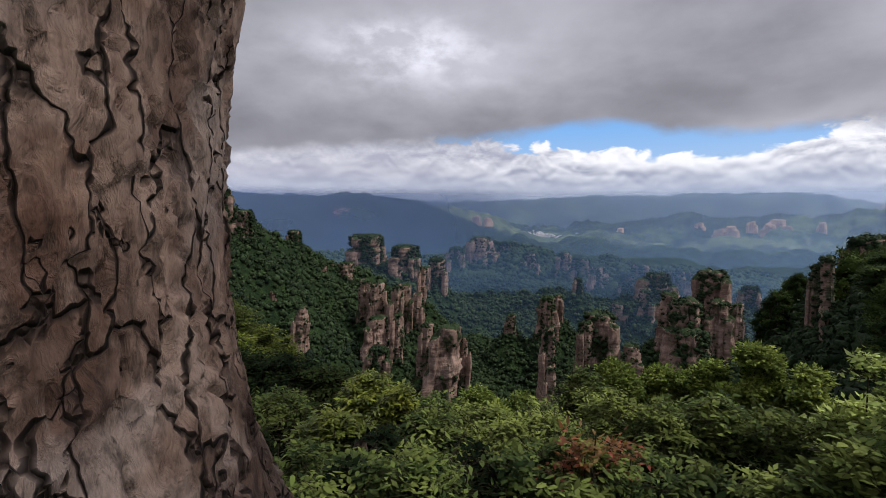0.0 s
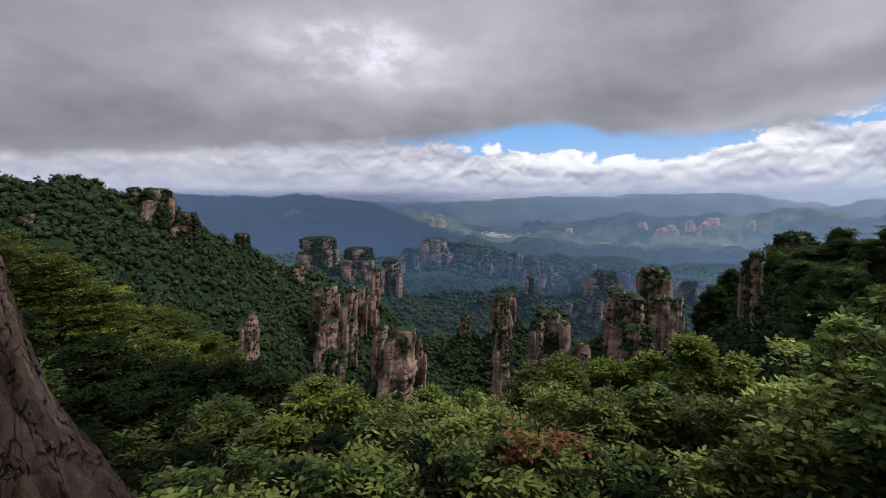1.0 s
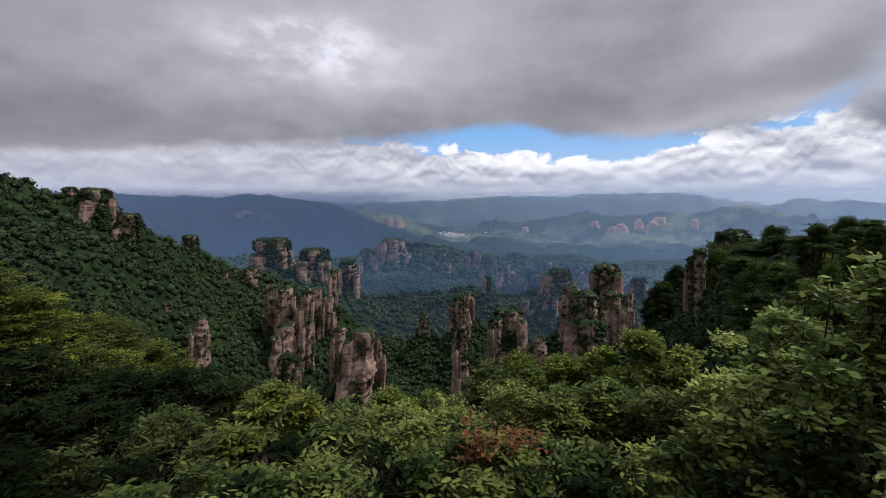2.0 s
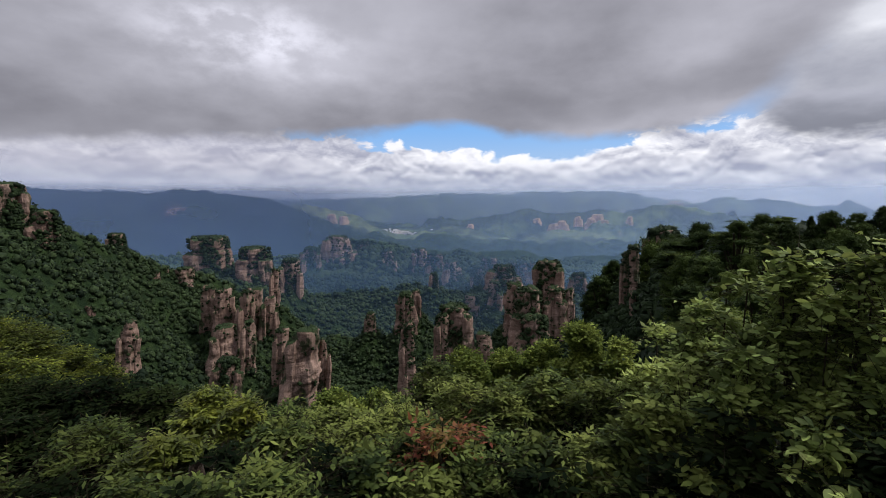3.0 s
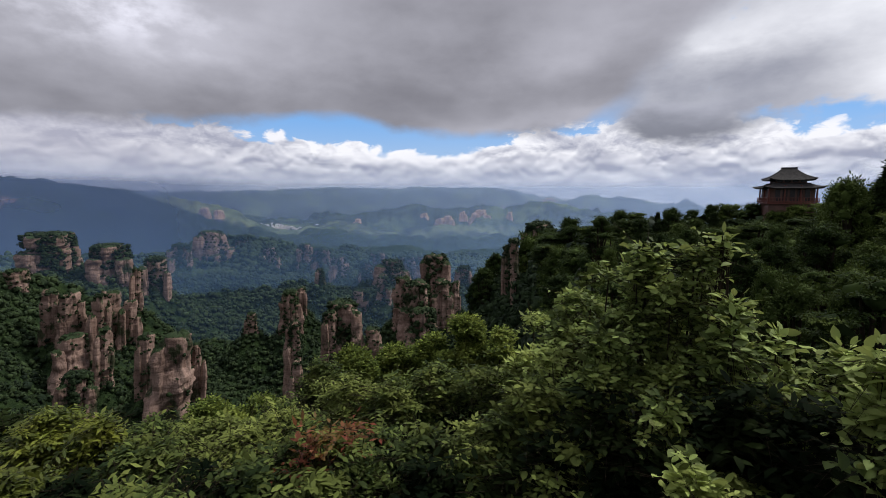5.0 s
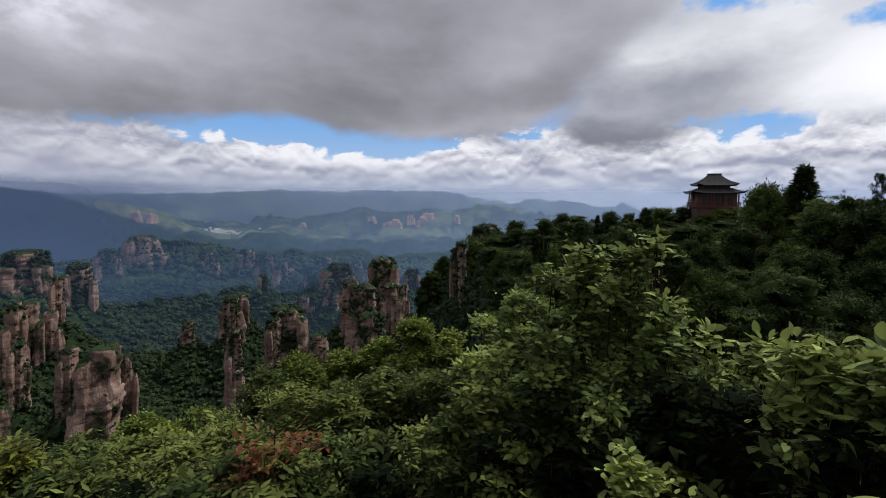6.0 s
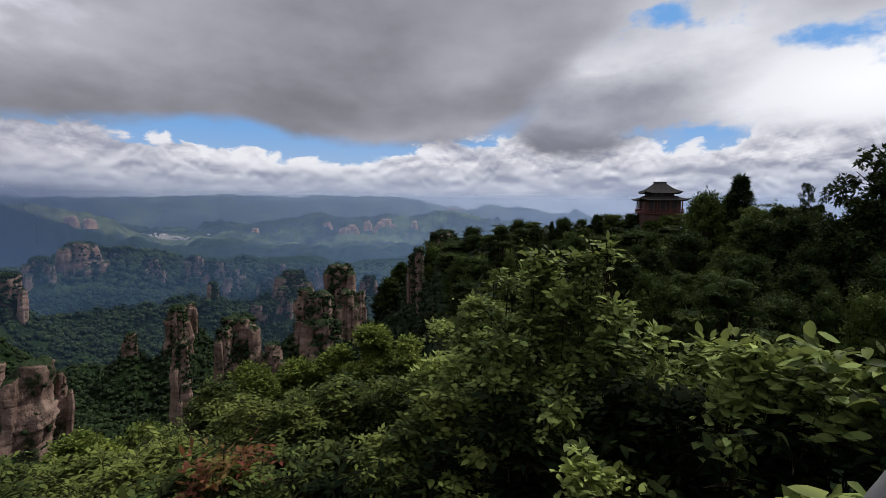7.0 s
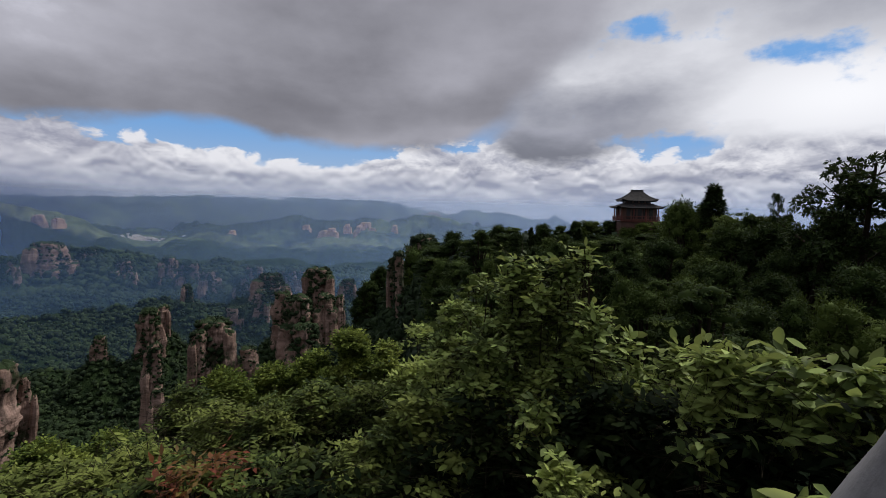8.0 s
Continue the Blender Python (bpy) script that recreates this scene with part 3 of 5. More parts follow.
def pillar_mesh(rng, w, d, h, lean=0.0, taper=0.78, fine=1.0):
    """A weathered column: flat jointed faces in plan, bedded in height, split by clefts and broken off unevenly at the top."""
    around, up_n = int(60 * fine), int(36 * fine)
    ang = np.linspace(0, 2 * np.pi, around, endpoint=False)
    # a plan of five to seven flat faces
    sides = rng.randint(5, 8)
    face = np.sort((np.arange(sides) + rng.uniform(-0.32, 0.32, sides)) * 2 * np.pi / sides + rng.uniform(0, 6.28))
    off = rng.uniform(0.84, 1.08, sides)
    plan = np.min(off[None] / np.maximum(np.cos(ang[:, None] - face[None]), 0.25), 1)
    plan = np.minimum(plan, 1.22)
    for _ in range(rng.randint(3, 6)):   # clefts
        c, wd = rng.uniform(0, 6.28), rng.uniform(0.05, 0.13)
        gap = np.abs((ang - c + np.pi) % (2 * np.pi) - np.pi)
        plan = plan * (1 - rng.uniform(0.10, 0.26) * np.clip(1 - gap / wd, 0, 1))
    z = np.linspace(0, 1, up_n)
    bed = np.repeat(rng.uniform(-0.04, 0.04, up_n), rng.randint(1, 4, up_n))[:up_n]   # ledges of uneven thickness
    tilt_a, tilt_b = rng.uniform(0, 6.28), rng.uniform(0, 6.28)
    crown = 1 - 0.10 * (np.floor(1.6 + 1.4 * np.sin(ang + tilt_a) + 0.8 * np.sin(3 * ang + tilt_b)) / 3).clip(0, 1) - 0.03 * rng.rand(around)
    swell = np.cumsum(rng.uniform(-1, 1, up_n)) * 0.014
    verts = []
    for i, t in enumerate(z):
        s = (1.14 - (1.14 - taper) * t ** 0.9) * (1 + bed[i] + swell[i])
        if i >= up_n - 2:
            s *= (0.86, 0.45)[i - up_n + 2]
        rad = 0.5 * plan * s * (1 + 0.03 * (rng.rand(around) - 0.5))
        verts.append(np.stack([rad * np.cos(ang) * w + lean * h * t, rad * np.sin(ang) * d, np.minimum(t, crown) * h], -1))
    verts = np.concatenate(verts + [np.array([[lean * h, 0, h * 0.95]])])
    k = np.arange(up_n * around).reshape(up_n, around)
    kn = np.roll(k, -1, 1)
    q = np.stack([k[:-1], kn[:-1], kn[1:], k[1:]], -1).reshape(-1, 4)
    tri = np.concatenate([q[:, [0, 1, 2]], q[:, [0, 2, 3]], np.stack([k[-1], kn[-1], np.full(around, len(verts) - 1)], -1)])
    return verts, tri


ICO = bmesh.new()
bmesh.ops.create_icosphere(ICO, subdivisions=1, radius=1)
ICO_V, ICO_F = np.array([v.co[:] for v in ICO.verts]), np.array([[v.index for v in f.verts] for f in ICO.faces])
ICO.free()


def crowns(rng, pos, size, tall=1.0, sprays=0):
    """Treetops, one at each place: a lumpy core and ragged sprays of leaves round it, as arrays of points and triangles."""
    n, m = len(pos), len(ICO_V)
    size = np.asarray(size)
    b = ICO_V[None] * rng.uniform(0.5, 1.25, (n, m, 1)) * (0.80 if sprays else 1.0)
    turn = rng.uniform(0, 6.28, n)
    c, s = np.cos(turn)[:, None], np.sin(turn)[:, None]
    x, y, z = b[..., 0] * c - b[..., 1] * s, b[..., 0] * s + b[..., 1] * c, b[..., 2] * tall
    core = (np.stack([x, y, z], -1) * size[:, None, None] + pos[:, None]).reshape(-1, 3), (ICO_F[None] + (np.arange(n) * m)[:, None, None]).reshape(-1, 3)
    if not sprays:
        return core
    k = n * sprays
    d = rng.normal(size=(k, 3))
    d[:, 2] = np.abs(d[:, 2]) - 0.25
    d /= np.linalg.norm(d, axis=1, keepdims=True)
    sz = np.repeat(size, sprays)[:, None]
    at = np.repeat(pos, sprays, 0) + d * [1, 1, tall] * sz * rng.uniform(0.62, 1.15, (k, 1))
    u = np.cross(d, rng.normal(size=(k, 3)))
    u /= np.linalg.norm(u, axis=1, keepdims=True)
    v = np.cross(d, u) * 0.7 + d * rng.uniform(-0.5, 0.5, (k, 1))
    e = sz * rng.uniform(0.16, 0.40, (k, 1))
    quad = np.stack([at - u * e, at - v * e * 0.8, at + u * e, at + v * e * 0.9 + d * e * 0.3], 1)
    fq = np.array([(0, 1, 2), (0, 2, 3)])[None] + (np.arange(k) * 4)[:, None, None]
    return stack(core, (quad.reshape(-1, 3), fq.reshape(-1, 3)))


def pillar(az, top_el, base_el, r, width, depth=None, lean=0.0, taper=0.78, bare=0.5, stone=None):
    """A sandstone column seen from the spot between two heights; width in degrees. bare: how little grows on its top."""
    rng = np.random.RandomState(int(1000 + az * 37 + r))
    top, foot = r * math.tan(radians(top_el)), min(r * math.tan(radians(base_el)), ground_z(az, r)) - 6
    wm = r * math.tan(radians(width)) * 1.0
    dm = depth or wm * 1.1
    h = top - foot
    ob = thing("rock_pillar", pose(r * math.sin(radians(az)), r * math.cos(radians(az)), foot, 0, 0, -az),
               "reddish sandstone pillar with layered bare sides and shrubs on top", "rock pillar", "sandstone pillars in the valley")
    cols = [pillar_mesh(rng, wm * 0.80, dm * 0.85, h, lean, taper)]
    for side_ in (-1, 1, -1)[:3 if wm > 12 else 2]:
        s_, hh = rng.uniform(0.30, 0.52), rng.uniform(0.45, 0.93)
        v_, f_ = pillar_mesh(rng, wm * s_, dm * s_, h * hh, lean, taper, 0.72)
        cols.append((v_ + [side_ * rng.uniform(0.24, 0.40) * wm, -rng.uniform(0.05, 0.40) * dm, 0], f_))
    v, f = stack(*cols)
    mid_x = lean * v[:, 2:3]
    rad_ = np.concatenate([v[:, :1] - mid_x, v[:, 1:2]], 1)
    out_ = rad_ / np.maximum(np.linalg.norm(rad_, axis=1, keepdims=True), 1)
    lump = np.array([noise.noise(Vector((p[0] / 13, p[1] / 13, p[2] / 20))) + 0.45 * noise.noise(Vector((p[0] / 4, p[1] / 4, p[2] / 3.2))) for p in v])
    v[:, :2] += out_ * (lump * min(3.6, wm * 0.13))[:, None]
    part("rock", fast_mesh("rock", v, f), stone or ROCK, ob)
    # trees on the top, on the ledges and, on wooded ones, in trails down the clefts
    cap = int((26 + wm * 0.5) * (1.15 - bare) + 6) if stone is None else 1
    u, k = rng.uniform(0, 6.28, cap), np.sqrt(rng.rand(cap)) * 0.40
    px = np.stack([np.cos(u) * k * wm * taper + lean * h, np.sin(u) * k * dm * taper, h * (0.91 + 0.04 * rng.rand(cap))], -1)
    wooded = bare < 0.45
    side = 3 if stone else int(90 * (1.25 - bare) * (2.8 if wooded else 1.3))
    trail = rng.uniform(-4.2, 1.1, 7)
    u2 = np.where(rng.rand(side) < 0.6, trail[rng.randint(0, 7, side)] + rng.normal(size=side) * 0.15, rng.uniform(-3.6, 0.5, side))
    t2 = rng.rand(side) ** (1.25 if wooded else 1.7)
    k2 = 0.47 * (1.14 - (1.14 - taper) * t2)
    py = np.stack([np.cos(u2) * k2 * wm + lean * h * t2, np.sin(u2) * k2 * dm, t2 * h * 0.93], -1)
    pts = np.concatenate([px, py])
    size = np.concatenate([np.minimum(rng.uniform(0.05, 0.11, cap) * wm * (1.3 - bare), 3.4) + 0.9, np.minimum(rng.uniform(0.03, 0.10, side) * wm * (1.2 if wooded else 0.7), 3.2) + 0.8])
    cv, cf = crowns(rng, pts, size, 0.85, 8)
    tagged(part("shrubs", fast_mesh("shrubs", cv, cf), FOREST_DARK, ob), kind="stuff")
    return ob


for az_, top_, foot_, r_, w_, lean_, taper_, bare_ in PILLARS:
    pillar(az_, top_, foot_, r_, w_, None, lean_, taper_, bare_ * (0.0 if r_ > 850 else 0.45 if r_ > 650 else 0.8))

# ---- the forest on the slopes ----
rng = np.random.RandomState(5)


def scatter(n, r0, r1, a0, a1, size, fine, name, mat, label):
    r = np.sqrt(rng.uniform(r0 * r0, r1 * r1, n))
    a = np.radians(rng.uniform(a0, a1, n))
    x, y = r * np.sin(a), r * np.cos(a)
    s = size * (0.45 + 0.95 * rng.rand(n) ** 1.4)
    z = height(x, y) + s * 0.45
    v, f = crowns(rng, np.stack([x, y, z], -1), s, 0.95, fine)
    ob = part(name, fast_mesh(name, v, f), mat)
    return tagged(ob, label, "forest", kind="stuff")


scatter(16000, 190, 620, -46, 36, 3.6, 13, "forest", FOREST, "dense green broadleaf forest on the valley slopes")
scatter(18000, 600, 1000, -42, 42, 4.6, 5, "forest", FOREST, "dense green broadleaf forest on the far valley floor")
scatter(13000, 980, 1420, -24, 44, 7.0, 0, "forest", FOREST, "blue-green forest on the distant middle hills")
scatter(1300, 120, 330, 41.5, 72, 3.6, 15, "forest", FOREST_DARK, "dark forest on the flank of the near ridge")
scatter(500, 205, 330, 31, 41.5, 3.4, 15, "forest", FOREST_DARK, "dark forest behind the ridge's end")

scatter(620, 95, 215, 34.0, 44.5, 2.4, 15, "forest", FOREST_DARK, "dark bushes below the ridge's end")

# bare cliffs on the far ranges
for az_, top_, foot_, r_, w_ in ((35.2, -1.15, -3.0, 3030, 1.5), (34.4, -1.6, -2.8, 3010, 0.8), (31.2, -1.9, -3.2, 3020, 1.2), (30.3, -2.2, -3.3, 3010, 1.0), (33.0, -1.4, -2.2, 3060, 0.6),
                                 (43.2, 0.25, -1.2, 3880, 1.5), (42.5, 0.0, -1.0, 3880, 0.8), (38.6, -1.4, -2.3, 3040, 0.6), (4.0, -0.9, -2.0, 2540, 1.1), (5.4, -1.2, -1.9, 2540, 0.7),
                                 (20.5, -2.3, -3.0, 3030, 0.7), (-12.2, 0.35, -0.6, 1990, 1.5), (28.4, -1.6, -2.3, 3040, 0.6)):
    cliff = pillar(az_, top_ - 0.35, foot_ - 0.5, r_ * 0.968, w_ * 1.5, 60, 0.0, 0.62, 0.8, SUNLIT_ROCK if r_ > 2000 else ROCK)
    cliff.name = "cliff"
    tagged(cliff, "pale orange bare cliff on a distant mountainside", "cliff", "far cliffs")

# ---- leaves, bushes and trees ----


def unit(v):
    return v / np.maximum(np.linalg.norm(v, axis=-1, keepdims=True), 1e-9)


# a leaf that bends along its length, and a plain kite for small or far ones
LEAF_V = np.array([(0, 0, 0), (0.28, 0.40, 0.05), (0.28, -0.40, 0.05), (0.68, 0.40, 0.04), (0.68, -0.40, 0.04), (1, 0, -0.12)])
LEAF_F = np.array([(0, 2, 1), (1, 2, 4), (1, 4, 3), (3, 4, 5)])
FINE_V = np.array([(0, 0, 0), (0.14, 0.24, 0.05), (0.14, -0.24, 0.05), (0.38, 0.47, 0.08), (0.38, -0.47, 0.08), (0.66, 0.42, 0.06), (0.66, -0.42, 0.06),
                   (0.87, 0.20, -0.02), (0.87, -0.20, -0.02), (1, 0, -0.10), (0.38, 0, 0.0), (0.7, 0, -0.02)])
FINE_F = np.array([(0, 10, 1), (0, 2, 10), (1, 10, 3), (2, 4, 10), (3, 10, 11), (3, 11, 5), (10, 4, 11), (4, 6, 11), (5, 11, 7), (6, 8, 11), (7, 11, 9), (8, 9, 11)])
KITE_V = np.array([(0, 0, 0), (0.45, 0.5, 0.06), (0.45, -0.5, 0.06), (1, 0, -0.08)])
KITE_F = np.array([(0, 2, 1), (1, 2, 3)])


def leaves(rng, root, way, normal, length, wide, kite=False):
    """Folded leaves at the roots, along the ways. length per leaf; wide: width as a share of it."""
    way = unit(way)
    side = unit(np.cross(normal, way))
    nor = np.cross(way, side)
    n = len(root)
    L = np.asarray(length)[:, None, None]
    shape, tris = ((LEAF_V, LEAF_F), (KITE_V, KITE_F), (FINE_V, FINE_F))[int(kite)]
    t = shape[None]
    v = root[:, None] + L * (t[..., :1] * way[:, None] + t[..., 1:2] * wide * side[:, None] + t[..., 2:] * nor[:, None] * rng.uniform(-0.6, 1.6, (n, 1, 1)))
    return v.reshape(-1, 3), (tris[None] + (np.arange(n) * len(shape))[:, None, None]).reshape(-1, 3)


def tubes(a, b, ra, rb, sides=4):
    """Straight tapered sticks from a to b."""
    way = unit(b - a)
    ref = np.where(np.abs(way[:, 2:]) > 0.9, [[1.0, 0, 0]], [[0, 0, 1.0]])
    u = unit(np.cross(way, ref))
    w_ = np.cross(way, u)
    ang = np.arange(sides) * 2 * np.pi / sides
    ring = np.cos(ang)[None, :, None] * u[:, None] + np.sin(ang)[None, :, None] * w_[:, None]
    v = np.concatenate([a[:, None] + ring * np.asarray(ra)[:, None, None], b[:, None] + ring * np.asarray(rb)[:, None, None]], 1)
    i = np.arange(sides)
    j = (i + 1) % sides
    f = np.concatenate([np.stack([i, j, j + sides], -1), np.stack([i, j + sides, i + sides], -1)])
    return v.reshape(-1, 3), (f[None] + (np.arange(len(a)) * 2 * sides)[:, None, None]).reshape(-1, 3)


def foliage(seed, lobes, twigs, per_twig, leaf, wide=0.45, twig_len=0.3, tier=0.0, whorl=False, droop=0.2, shell=0.55, kite=False, foot=None, th=0.022, sticks=True, core=0.0):
    """Leaves and wood of a crown one unit or so high. lobes: centre and radii of its clumps. tier: how far leaves lie flat in layers."""
    rng = np.random.RandomState(seed)
    lobes = np.array(lobes, float)
    vol = lobes[:, 3] * lobes[:, 4] + lobes[:, 3] * lobes[:, 5]
    which = rng.choice(len(lobes), twigs, p=vol / vol.sum())
    c, rad = lobes[which, :3], lobes[which, 3:]
    d = unit(rng.normal(size=(twigs, 3)))
    d[:, 2] = np.abs(d[:, 2]) * np.where(rng.rand(twigs) < 0.78, 1, -0.7)
    k = shell + (1 - shell) * rng.rand(twigs, 1) ** 0.6
    k = k * (1 + 0.16 * np.sin(d[:, :1] * 7 + seed) * np.sin(d[:, 1:2] * 6) + 0.10 * rng.normal(size=(twigs, 1)))
    tip = c + d * rad * k
    if tier:
        shift = (which * 0.37 % 1) * tier
        layer = np.round((tip[:, 2] - shift) / tier) * tier + shift
        tip[:, 2] = layer + (tip[:, 2] - layer) * 0.35
    way = unit(d * [1, 1, 0.55 if not tier else 0.15] + [0, 0, 0.30 if not tier else 0.05] + rng.normal(size=(twigs, 3)) * [0.3, 0.3, 0.3 if not tier else 0.18])
    tl = twig_len * rng.uniform(0.5, 1.3, twigs)
    start = tip - way * tl[:, None]
    # leaves along each twig, by turns on both sides
    s = np.tile(np.linspace(0.25, 1.0, per_twig), twigs)
    w3, st, ln = np.repeat(way, per_twig, 0), np.repeat(start, per_twig, 0), np.repeat(tl, per_twig)
    side = unit(np.cross(w3, [0, 0, 1.0]) + 1e-6)
    turn = np.tile(np.where(np.arange(per_twig) % 2, 1.0, -1.0), twigs)[:, None]
    if whorl:
        ang = rng.uniform(0, 6.28, len(s))
        s = 0.75 + 0.25 * s
        out = side * np.cos(ang)[:, None] + np.cross(side, w3) * np.sin(ang)[:, None]
        lw = w3 * 0.45 + out + [0, 0, -droop]
    else:
        last = (np.tile(np.arange(per_twig), twigs) == per_twig - 1)[:, None]
        lw = w3 * np.where(last, 1.2, 0.45) + side * turn * np.where(last, 0.1, 1.0) + [0, 0, -droop]
    lw = lw + rng.normal(size=lw.shape) * 0.22
    nor = unit(np.array([0, 0, 1.0]) + rng.normal(size=lw.shape) * (0.5 if not tier else 0.34))
    lv, lf = leaves(rng, st + w3 * (s * ln)[:, None], lw, nor, leaf * rng.uniform(0.55, 1.25, len(s)), wide, kite)
    if core:   # the close inner leafage of each clump
        hv, hf = crowns(rng, lobes[:, :3], np.ones(len(lobes)), 1.0)
        hv = lobes[:, :3].repeat(len(ICO_V), 0) + (hv - lobes[:, :3].repeat(len(ICO_V), 0)) * (lobes[:, 3:] * core).repeat(len(ICO_V), 0)
        lv, lf = stack((lv, lf), (hv, hf))
    # wood: twigs, then limbs from the foot to the lobes
    base = np.zeros(3) if foot is None else np.asarray(foot, float)
    foot = np.repeat(base[None], len(lobes), 0)
    foot[:, :2] += rng.normal(size=(len(lobes), 2)) * th * 2
    knee = (foot + lobes[:, :3]) * 0.5 + rng.normal(size=foot.shape) * 0.06
    pick = rng.rand(twigs) < min(1, 160 / twigs)
    show = rng.rand(twigs) < (0.7 if sticks else 0.0)
    pick = pick & (rng.rand(twigs) < (1.0 if sticks else 0.3))
    hub = c[pick] + (start[pick] - c[pick]) * 0.25
    wood = stack(tubes(foot, knee, np.full(len(foot), th * 1.4), np.full(len(foot), th), 6),
                 tubes(knee, lobes[:, :3], np.full(len(foot), th), np.full(len(foot), th * 0.6), 6),
                 tubes(hub, start[pick], np.full(pick.sum(), th * 0.34), np.full(pick.sum(), th * 0.16), 3),
                 tubes(start[show], tip[show], np.full(show.sum(), th * 0.16), np.full(show.sum(), th * 0.07), 3))
    return (lv, lf), wood


def clumps(seed, n, spread, size, flat=0.5):
    """Separate leaf clumps spread over a crown, wider below the middle."""
    rng = np.random.RandomState(seed)
    out = []
    for i in range(n):
        t = (i + rng.rand()) / n
        z = 0.10 + 0.84 * t
        reach = spread * math.sin(math.pi * min(0.22 + 0.74 * t, 0.97)) ** 0.7
        a, s = i * 2.4 + rng.uniform(-0.5, 0.5), size * rng.uniform(0.7, 1.3)
        k = reach * rng.uniform(0.45, 1.0)
        out.append((k * math.cos(a), k * math.sin(a), z, s, s, s * flat))
    return out


def random_lobes(seed, n, spread, lift, size):
    rng = np.random.RandomState(seed)
    out = []
    for i in range(n):
        a, k = rng.uniform(0, 6.28), math.sqrt(rng.rand()) * spread
        s = size * rng.uniform(0.7, 1.25)
        out.append((k * math.cos(a), k * math.sin(a), lift * rng.uniform(0.55, 1.0), s, s, s * 0.75))
    return out


PROTO = {}


def prototype(kind, make, leaf_mat, label, category, name, far=False):
    (lv, lf), (wv, wf) = make
    top = np.percentile(lv[:, 2], 99.97 if kind == "conifer" else 99.3)
    PROTO[kind] = (fast_mesh("foliage", lv / top, lf), fast_mesh("wood", wv / top, wf), leaf_mat, label, category, name)
    PROTO[kind][0].materials.append(leaf_mat)
    PROTO[kind][1].materials.append(TWIG)


def plant(kind, az, r, top_el, spread=1.0, turn=None, sink=0.0, group="", label="", foot=None, mat=None):
    """A bush or tree at a bearing and distance whose top shows at a height."""
    leaf_me, wood_me, _, text, category, name = PROTO[kind]
    z0 = (ground_z(az, r) if foot is None else foot) - sink
    h = r * math.tan(radians(top_el)) - z0
    rnd = random.Random(int(az * 100 + r * 7))
    p = on_dir(az, r, 0)
    m = Matrix.LocRotScale((p.x, p.y, z0), Euler((rnd.uniform(-0.05, 0.05), rnd.uniform(-0.05, 0.05), rnd.uniform(0, 6.28) if turn is None else turn)),
                           (h * spread, h * spread, h))
    ob = thing(name, m, label or text, category, group)
    part("wood", wood_me, None, ob)
    part("foliage", leaf_me, None, ob)
    return ob


FAR_TREE = {"kite": True, "sticks": False, "shell": 0.7, "core": 0.72}
prototype("dark", foliage(17, clumps(23, 26, 0.40, 0.17), 2600, 6, 0.036, 0.5, 0.09, **FAR_TREE), LEAF_DARK,
          "dark green broadleaf tree with an uneven crown", "tree", "tree")
prototype("dark_b", foliage(19, clumps(33, 34, 0.34, 0.13, 0.6), 2600, 6, 0.033, 0.5, 0.08, **FAR_TREE), LEAF_DARK,
          "dark green tree with a clumpy tall crown", "tree", "tree")
prototype("dark_c", foliage(20, clumps(37, 24, 0.44, 0.19, 0.34), 2600, 6, 0.036, 0.45, 0.10, tier=0.12, **FAR_TREE), LEAF_MID,
          "mid green tree with foliage in layers", "tree", "tree")
prototype("dark_d", foliage(22, clumps(43, 28, 0.38, 0.16, 0.62), 2600, 6, 0.035, 0.5, 0.09, **FAR_TREE), LEAF_MID,
          "mid green broadleaf tree with a rounded clumpy crown", "tree", "tree")


def conifer(seed, slim=0.34):
    rng = np.random.RandomState(seed)
    n = 1500
    t = rng.rand(n) ** 0.75
    z = 0.14 + 0.86 * t
    rad = slim * (1 - t) ** 1.15 * (0.55 + 0.45 * rng.rand(n)) * (1 + 0.3 * np.sin(z * 38)) + 0.012
    a = rng.uniform(0, 6.28, n)
    tip = np.stack([rad * np.cos(a), rad * np.sin(a), z - rad * 0.25], -1)
    way = unit(np.stack([np.cos(a), np.sin(a), rng.uniform(-0.25, 0.35, n)], -1))
    per = 7
    w3, base = np.repeat(way, per, 0), np.repeat(tip, per, 0)
    lw = unit(w3 + rng.normal(size=w3.shape) * 0.55)
    lv, lf = leaves(rng, base + rng.normal(size=base.shape) * 0.012, lw, unit(np.array([0, 0, 1.0]) + rng.normal(size=w3.shape) * 0.4), 0.036 * rng.uniform(0.6, 1.2, len(base)), 0.34, True)
    core = np.stack([0 * z, 0 * z, z + rad * 0.1], -1)
    wood = stack(tubes(np.array([[0, 0, 0.0]]), np.array([[0, 0, 1.0]]), [0.016], [0.003], 7),
                 tubes(core[:160], tip[:160], np.full(160, 0.004), np.full(160, 0.0015), 3))
    return (lv, lf), wood


prototype("conifer", conifer(31), LEAF_DARK, "dark conifer with a narrow pointed crown", "tree", "conifer")


